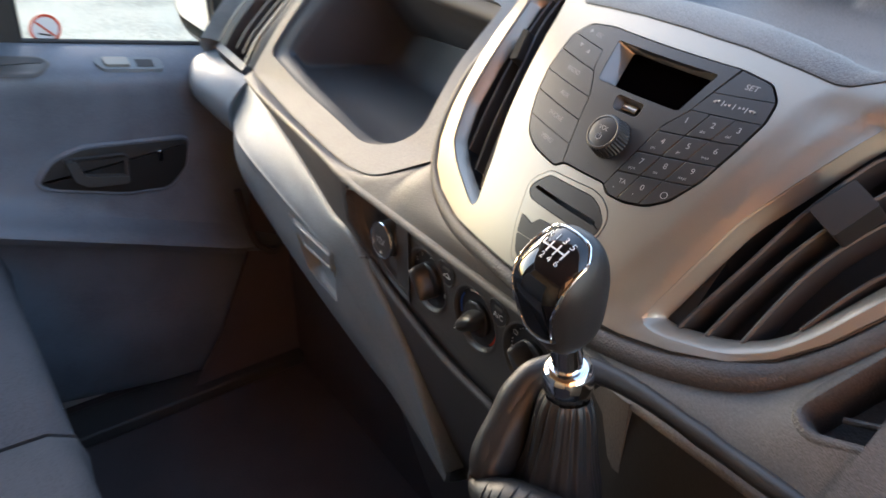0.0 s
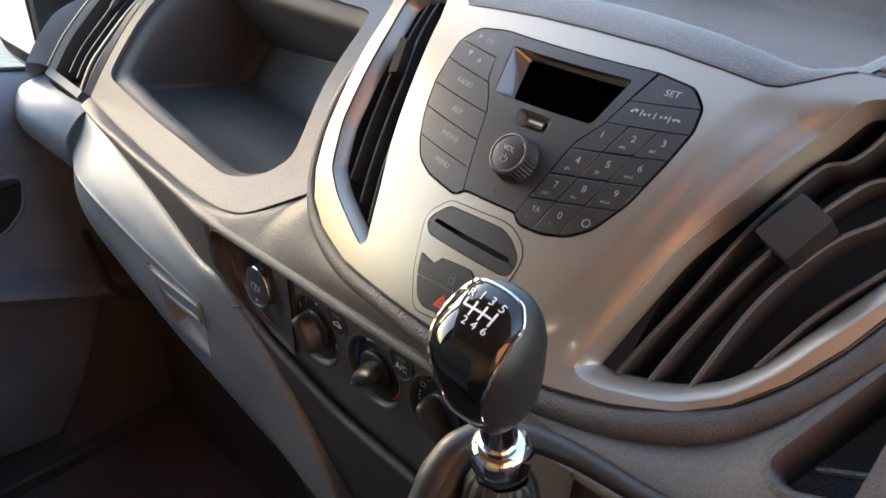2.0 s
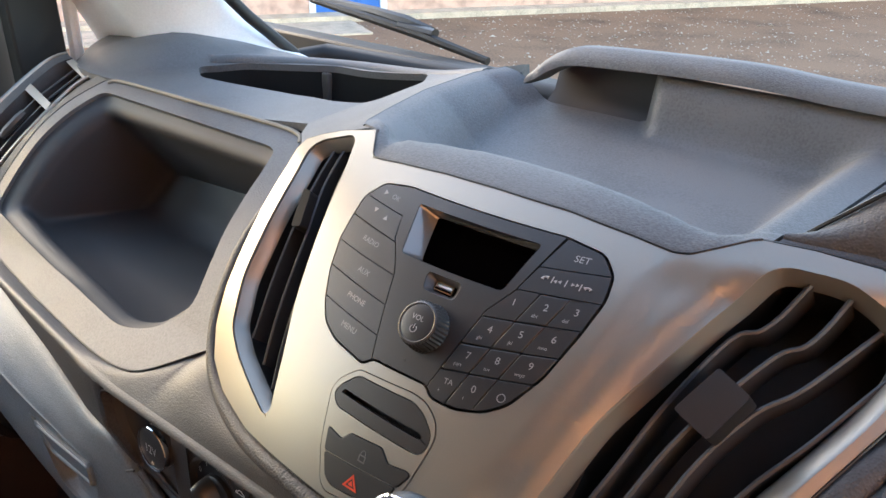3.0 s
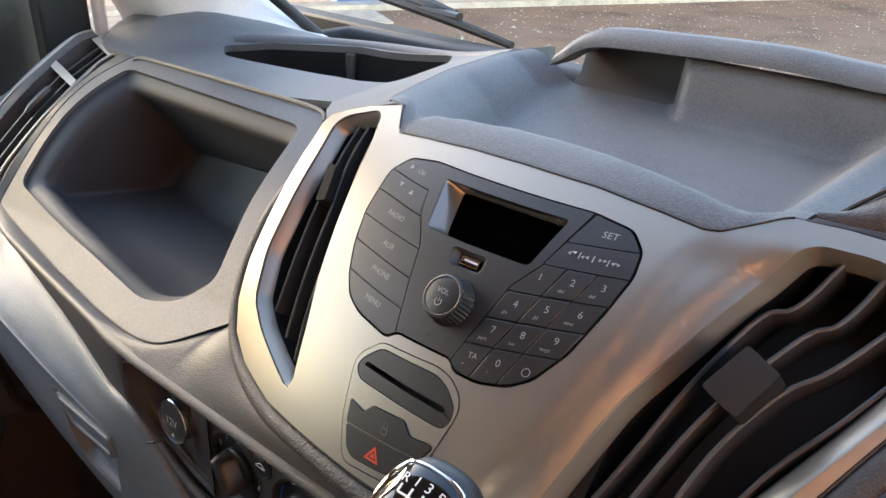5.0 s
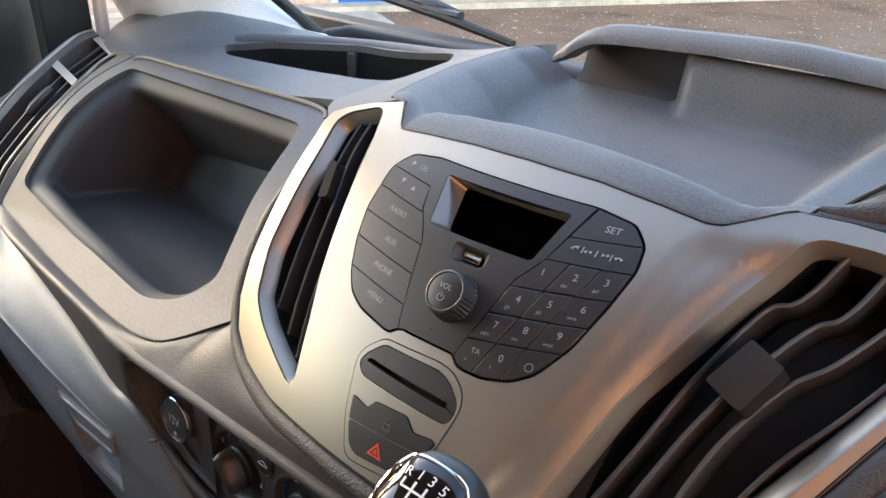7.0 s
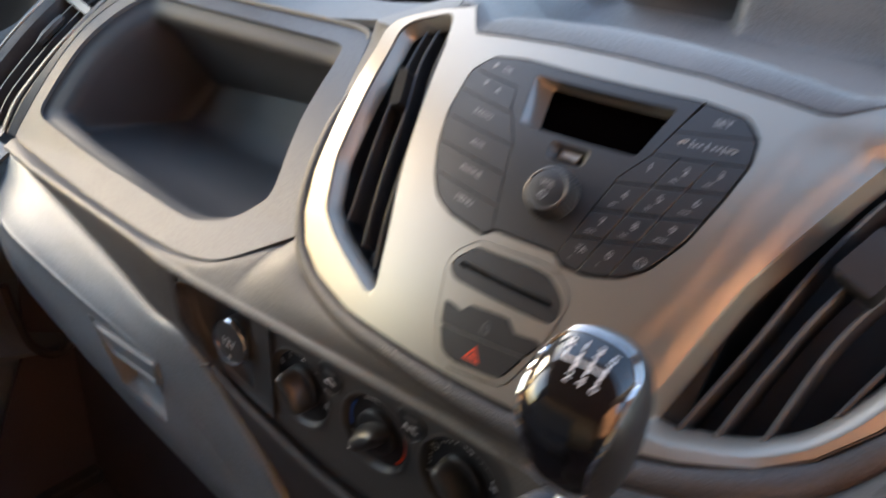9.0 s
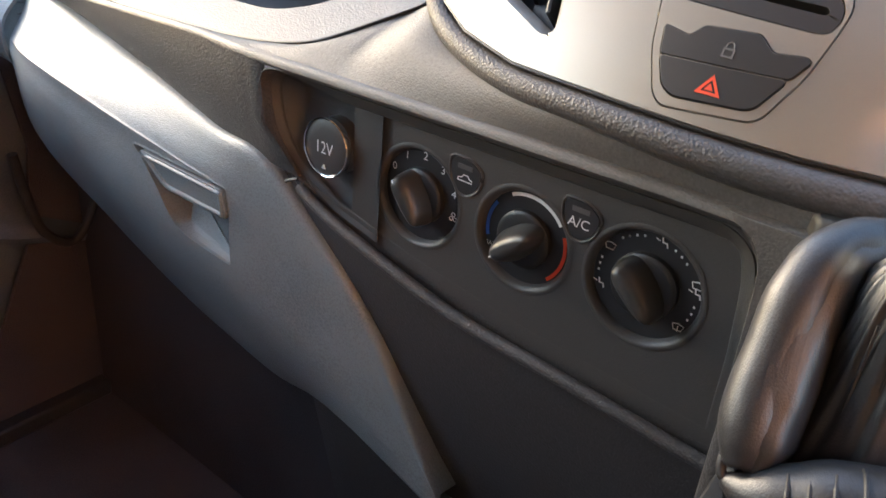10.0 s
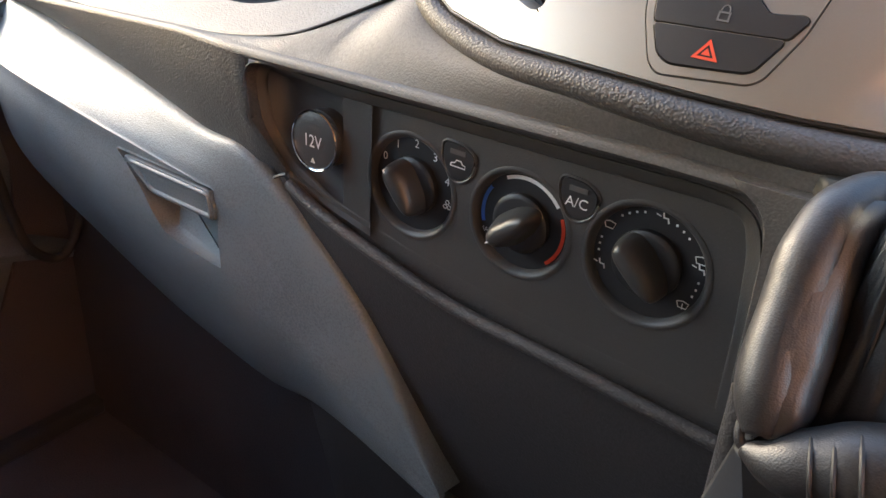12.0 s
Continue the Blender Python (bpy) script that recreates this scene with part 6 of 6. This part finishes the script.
def build_shell():
    slab("floor", (-0.95, -1.25, 0.14), (0.95, 0.62, 0.20), FLOORMAT, "dark brown-black ribbed cab floor mat", "floor")
    slab("wall_underbody", (-0.90, -1.2, GROUND), (0.90, 0.55, 0.14), RUBBER, "plain dark underbody of the cab", "wall")
    # headliner, bulkhead and driver's pillar: unseen, coloured to tint the silver's reflections
    slab("ceiling", (-0.95, -1.25, 1.72), (0.95, -0.22, 1.78), HEADLINER, "unseen cab headliner, tinted tan for warm reflections", "ceiling")
    slab("wall_rear", (-0.95, -1.31, 0.14), (0.95, -1.25, 1.78), WARMPANEL, "unseen bulkhead behind the seats, tinted orange-brown for warm reflections", "wall")
    slab("wall_driver", (0.93, -1.25, 0.14), (0.98, 0.55, 0.95), SMOOTH, "plain dark driver's door trim", "wall")
    slab("wall_driver_pillar", (0.93, -1.25, 0.95), (0.98, -0.85, 1.72), WARMPANEL, "unseen pillar behind the driver's door, tinted for warm reflections", "wall")
    slab("wall_passenger_pillar", (-0.98, -1.25, 0.14), (-0.95, -0.95, 1.72), SMOOTH, "plain dark pillar behind the passenger door", "wall")
    slab("wall_door_skin", (-0.99, -0.95, 0.14), (-0.955, 0.62, 0.80), WHITEPAINT, "white painted outer door skin", "wall")
    slab("wall_scuttle", (-0.95, 0.58, 0.14), (0.95, 0.62, 0.99), RUBBER, "dark scuttle under the windscreen", "wall")
    slab("trim_sill", (-0.90, -0.45, 0.20), (-0.82, 0.10, 0.225), KNEE, "dark plastic door step", "step")
    # windscreen pillar: a cream padded trim that leans back
    for side in (-1, 1):
        rows = []
        for k in range(17):
            f = (k / 16) ** 1.6
            c = Vector((side * (-0.02 * f), -0.78 * f ** 1.45, 0.74 * f))
            foot = [(-0.935, 0.350, 0.955), (-0.905, 0.352, 0.965), (-0.84, 0.355, 0.975), (-0.76, 0.335, 0.985), (-0.67, 0.385, 0.99), (-0.625, 0.425, 0.985), (-0.635, 0.46, 0.98)]
            shrink = 1 - 0.45 * f
            r = []
            for i_, p in enumerate(foot):
                p = (p[0] - (0.0, 0.0, 0.01, 0.025, 0.055, 0.08, 0.08)[i_] * min(1.0, f / 0.07) ** 0.7 + (0.0, 0.0, 0.0, 0.0, 0.01, 0.03, 0.03)[i_] * max(0.0, 1 - f / 0.015), p[1], p[2])
                q = Vector(((-0.92 + (p[0] + 0.92) * shrink), 0.26 + (p[1] - 0.26) * shrink, p[2]))
                r.append(Vector((-q.x * side if side > 0 else q.x, q.y, q.z)) + c)
            rows.append(r)
        tagged(finish("trim_pillar", shell(rows, 0.012, None), CREAM, smooth=60), "cream moulded windscreen pillar trim", "pillar", kind="structure")
    bm = bmesh.new()
    vs = [bm.verts.new(p) for p in ((-0.90, 0.60, 0.985), (0.90, 0.60, 0.985), (0.80, -0.24, 1.74), (-0.80, -0.24, 1.74))]
    bm.faces.new(vs)
    bmesh.ops.solidify(bm, geom=bm.faces[:], thickness=0.005)
    ws = finish("window_1", bm, GLASS)
    ws.visible_shadow = False
    tagged(ws, "clear raked windscreen over the dashboard", "windscreen", kind="structure")
    glass_ = lambda x, v, n: Vector((x, 0.60 - 0.84 * v - 0.67 * (n + 0.004), 0.985 + 0.755 * v - 0.74 * (n + 0.004)))
    crown_ = smooth_line([(-0.93, 0.22, 0), (-0.905, 0.10, 0), (-0.871, 0.022, 0), (-0.848, -0.012, 0), (-0.80, -0.024, 0), (-0.70, -0.021, 0), (-0.60, -0.014, 0), (-0.482, -0.003, 0), (-0.30, 0.004, 0), (0.0, 0.006, 0), (0.5, 0.004, 0), (0.9, 0.0, 0)], 5)
    border = [[glass_(p.x, p.y - d, n) for p in crown_] for d, n in ((0.0, 0.0), (0.02, 0.0), (0.10, 0.0))]
    tagged(finish("trim_screen_border", shell(border, 0.003), RUBBER), "black border along the foot of the windscreen", "border", kind="structure")
    bm = bmesh.new()
    tube(bm, [(-0.64, 0.47, 0.985), (-0.62, 0.505, 0.99), (-0.40, 0.545, 0.985), (0.2, 0.56, 0.985), (0.8, 0.55, 0.985)], 0.016, 8)
    tube(bm, [(-0.635, 0.47, 0.985), (-0.66, 0.40, 1.05), (-0.72, 0.18, 1.29), (-0.78, -0.22, 1.69)], 0.008, 8)
    tagged(finish("trim_screen_seal", bm, RUBBER, smooth=60), "black rubber windscreen seal", "seal", kind="structure")


def build_wiper():
    wiper = thing("windscreen_wiper", "black windscreen wiper lying on the glass", "wiper", (-0.42, 0.66, 1.02))
    o = Vector((-0.42, 0.66, 1.02))
    a, b = Vector((-0.425, 0.630, 0.992)), Vector((-0.80, 0.640, 1.035))
    bm = bmesh.new()
    tube(bm, [a - o, a.lerp(b, 0.35) - o + Vector((0, 0, 0.004)), b - o], [0.006, 0.008, 0.006], 8)
    part("blade", bm, RUBBER, wiper)
    bm = bmesh.new()
    m = a.lerp(b, 0.36)
    tube(bm, [m - o + Vector((0.02, 0.01, 0.010)), m - o + Vector((-0.03, 0.01, 0.016)), m - o + Vector((-0.10, 0.015, 0.022)), m - o + Vector((-0.35, 0.03, 0.03))], [0.006, 0.011, 0.009, 0.006], 8)
    part("arm", bm, BLACK, wiper)
    bm = bmesh.new()
    tube(bm, [m - o + Vector((0.03, 0.004, 0.008)), m - o + Vector((-0.04, 0.004, 0.012))], 0.010, 8, flat=0.7)
    part("clip", bm, BLACK, wiper)
    return wiper


def build_outside():
    bm = bmesh.new()
    nseg = 90
    rows = []
    for j in range(nseg + 1):
        r = []
        for i in range(nseg + 1):
            x, y = -70 + 140 * i / nseg, -70 + 140 * j / nseg
            r.append((x, y, GROUND))
        rows.append(r)
    grid(bm, rows)
    tagged(finish("ground", bm, GROUNDMAT), "brown gravelly yard strewn with fallen leaves", "ground", kind="structure")
    # pale gravel, made paler still: full sunlight is put into its colour
    slab("pavement_side", (-16, -12, GROUND - 0.05), (-1.9, 2.2, GROUND + 0.012), GRAVEL, "pale gravel beside the van, sunlight put into its colour", "gravel")
    # scattered leaves and pebbles that catch the sun
    verts, faces = [], []
    rnd = random.Random(4)
    for k in range(6500):
        a, d = rnd.uniform(15, 75), 4.0 + 11 * rnd.random() ** 0.8
        x, y = -d * math.cos(radians(a)) + rnd.uniform(-1, 3), d * math.sin(radians(a)) + rnd.uniform(-0.5, 1.5)
        s, t = rnd.uniform(0.006, 0.020) * (2.2 if k % 9 == 0 else 1.0), rnd.uniform(0, 6.28)
        h = rnd.uniform(0.003, 0.02)
        i = len(verts)
        for px, py, pz in ((1, 0, 0), (0.1, 0.55, 1), (-1, 0, 0.2), (-0.1, -0.55, 0.6)):
            verts.append((x + s * (px * math.cos(t) - py * math.sin(t)), y + s * (px * math.sin(t) + py * math.cos(t)), GROUND + 0.002 + h * pz))
        faces.append((i, i + 1, i + 2, i + 3))
    me = bpy.data.meshes.new("fallen_leaves")
    me.from_pydata(verts, [], faces)
    me.materials.append(LEAF)
    tagged(new("fallen_leaves", me), "scatter of dry tan leaves and pale pebbles", "leaves", kind="stuff")
    # pale kerb and paving before the building opposite
    a, b = Vector((-7.41, 6.58, 0)), Vector((-4.19, 12.63, 0))
    along_, across = (b - a).normalized(), Vector((-(b - a).normalized().y, (b - a).normalized().x, 0))

    def run(name, w0, w1, z0, z1, mat, label, cat, s0=-6.0, s1=14.0, kind="structure"):
        bm = bmesh.new()
        vs = [bm.verts.new(a + along_ * s + across * w + Vector((0, 0, z))) for z in (z0, z1) for s, w in ((s0, w0), (s1, w0), (s1, w1), (s0, w1))]
        for f in ((0, 3, 2, 1), (4, 5, 6, 7), (0, 1, 5, 4), (1, 2, 6, 5), (2, 3, 7, 6), (3, 0, 4, 7)):
            bm.faces.new([vs[i] for i in f])
        return tagged(finish(name, bm, mat), label, cat, kind=kind)
    run("pavement", -0.32, 0.02, GROUND - 0.05, GROUND + 0.07, PAVING, "pale concrete kerb along the building", "kerb", -8.0, 18.0)
    run("pavement_apron", -1.15, -0.32, GROUND - 0.05, GROUND + 0.02, PAVING, "pale concrete apron before the blue door", "pavement", -5.0, 0.35)
    house = thing("building", "low brick building with a blue door across the yard", "building", a + along_ * 2 + Vector((0, 0, GROUND)))
    inv_ = house.location.copy()

    def piece(name, s0, s1, w0, w1, z0, z1, mat, label=""):
        bm = bmesh.new()
        vs = [bm.verts.new(a + along_ * s + across * w + Vector((0, 0, z)) - inv_) for z in (z0, z1) for s, w in ((s0, w0), (s1, w0), (s1, w1), (s0, w1))]
        for f in ((0, 3, 2, 1), (4, 5, 6, 7), (0, 1, 5, 4), (1, 2, 6, 5), (2, 3, 7, 6), (3, 0, 4, 7)):
            bm.faces.new([vs[i] for i in f])
        return part(name, bm, mat, house, label)
    g = GROUND
    piece("wall", -8.0, -0.08, 0.0, 0.3, g, g + 3.2, BRICK, "pinkish brick wall")
    piece("wall", 0.90, 18.0, 0.0, 0.3, g, g + 3.2, BRICK, "pinkish brick wall")
    piece("lintel", -0.08, 0.90, 0.0, 0.3, g + 2.1, g + 3.2, BRICK)
    for s0 in (-0.08, 0.82):
        piece("door_frame", s0, s0 + 0.08, -0.012, 0.12, g, g + 2.1, WHITEPAINT, "white door frame")
    piece("door", 0.0, 0.82, 0.03, 0.08, g + 0.05, g + 2.1, BLUEPAINT, "blue painted door")
    piece("roof", -8.3, 18.3, -0.3, 4.5, g + 3.2, g + 3.4, RENDERED)
    # unseen wall added on the driver's side, to reflect orange into the silver
    slab("wall_orange_reflector", (3.1, -9.0, GROUND), (3.4, -0.8, GROUND + 4.2), WARMWALL, "unseen orange wall added for warm reflections in the cab", "wall")


GREYPRINT2 = material("dim_lamp_bar", (0.09, 0.085, 0.08), 0.4)
WHITEPAINT = material("white_van_paint", (0.75, 0.75, 0.75), 0.3, coat=0.5)
GROUNDMAT = material("brown_gravel", (0.155, 0.088, 0.050), 0.92, grain=0.45, scale=38, bump=1.0, dirt=1.6, wear=0.5)
GRAVEL = material("sunlit_pale_gravel", (0.46, 0.37, 0.26), 0.9, grain=0.35, scale=30, bump=0.6, dirt=2.0)
LEAF = material("dry_leaf", (0.45, 0.38, 0.30), 0.7, grain=0.3, scale=8)
PAVING = material("pale_concrete", (0.50, 0.39, 0.28), 0.85, grain=0.25, scale=40, bump=0.3)
BRICK = material("weathered_brick", (0.50, 0.31, 0.23), 0.85, grain=0.3, scale=9, bump=0.4)
WARMWALL = material("orange_reflector_wall", (0.54, 0.275, 0.14), 0.85, grain=0.3, scale=9, bump=0.4)
RENDERED = material("pale_render", (0.55, 0.47, 0.38), 0.85, grain=0.15, scale=12)
BLUEPAINT = material("blue_door_paint", (0.02, 0.14, 0.45), 0.45)
MIRROR = material("mirror_silvering", (0.8, 0.82, 0.82), 0.02, 1.0, wear=0.0)
GLASS = bpy.data.materials.new("clear_glass")
GLASS.use_nodes = True
gn, gl = GLASS.node_tree.nodes, GLASS.node_tree.links
for nd in list(gn):
    if nd.type == "BSDF_PRINCIPLED":
        gn.remove(nd)
g_out = next(nd for nd in gn if nd.type == "OUTPUT_MATERIAL")
g_tr, g_gl, g_mix = gn.new("ShaderNodeBsdfTransparent"), gn.new("ShaderNodeBsdfGlossy"), gn.new("ShaderNodeMixShader")
g_tr.inputs[0].default_value = (0.93, 0.96, 0.95, 1)
g_gl.inputs["Roughness"].default_value = 0.02
g_mix.inputs[0].default_value = 0.05
gl.new(g_tr.outputs[0], g_mix.inputs[1])
gl.new(g_gl.outputs[0], g_mix.inputs[2])
gl.new(g_mix.outputs[0], g_out.inputs[0])

GROUND = -0.45
build_outside()
build_shell()
dashboard = build_dashboard()
radio = build_radio()
switches = build_switches()
heater = build_heater()
lower_dash = build_lower_dash()
glovebox = build_glovebox()
console = build_console()
gear_lever = build_gear_lever()
passenger_door = build_passenger_door()
door_mirror = build_door_mirror()
bench = build_bench()
wiper = build_wiper()
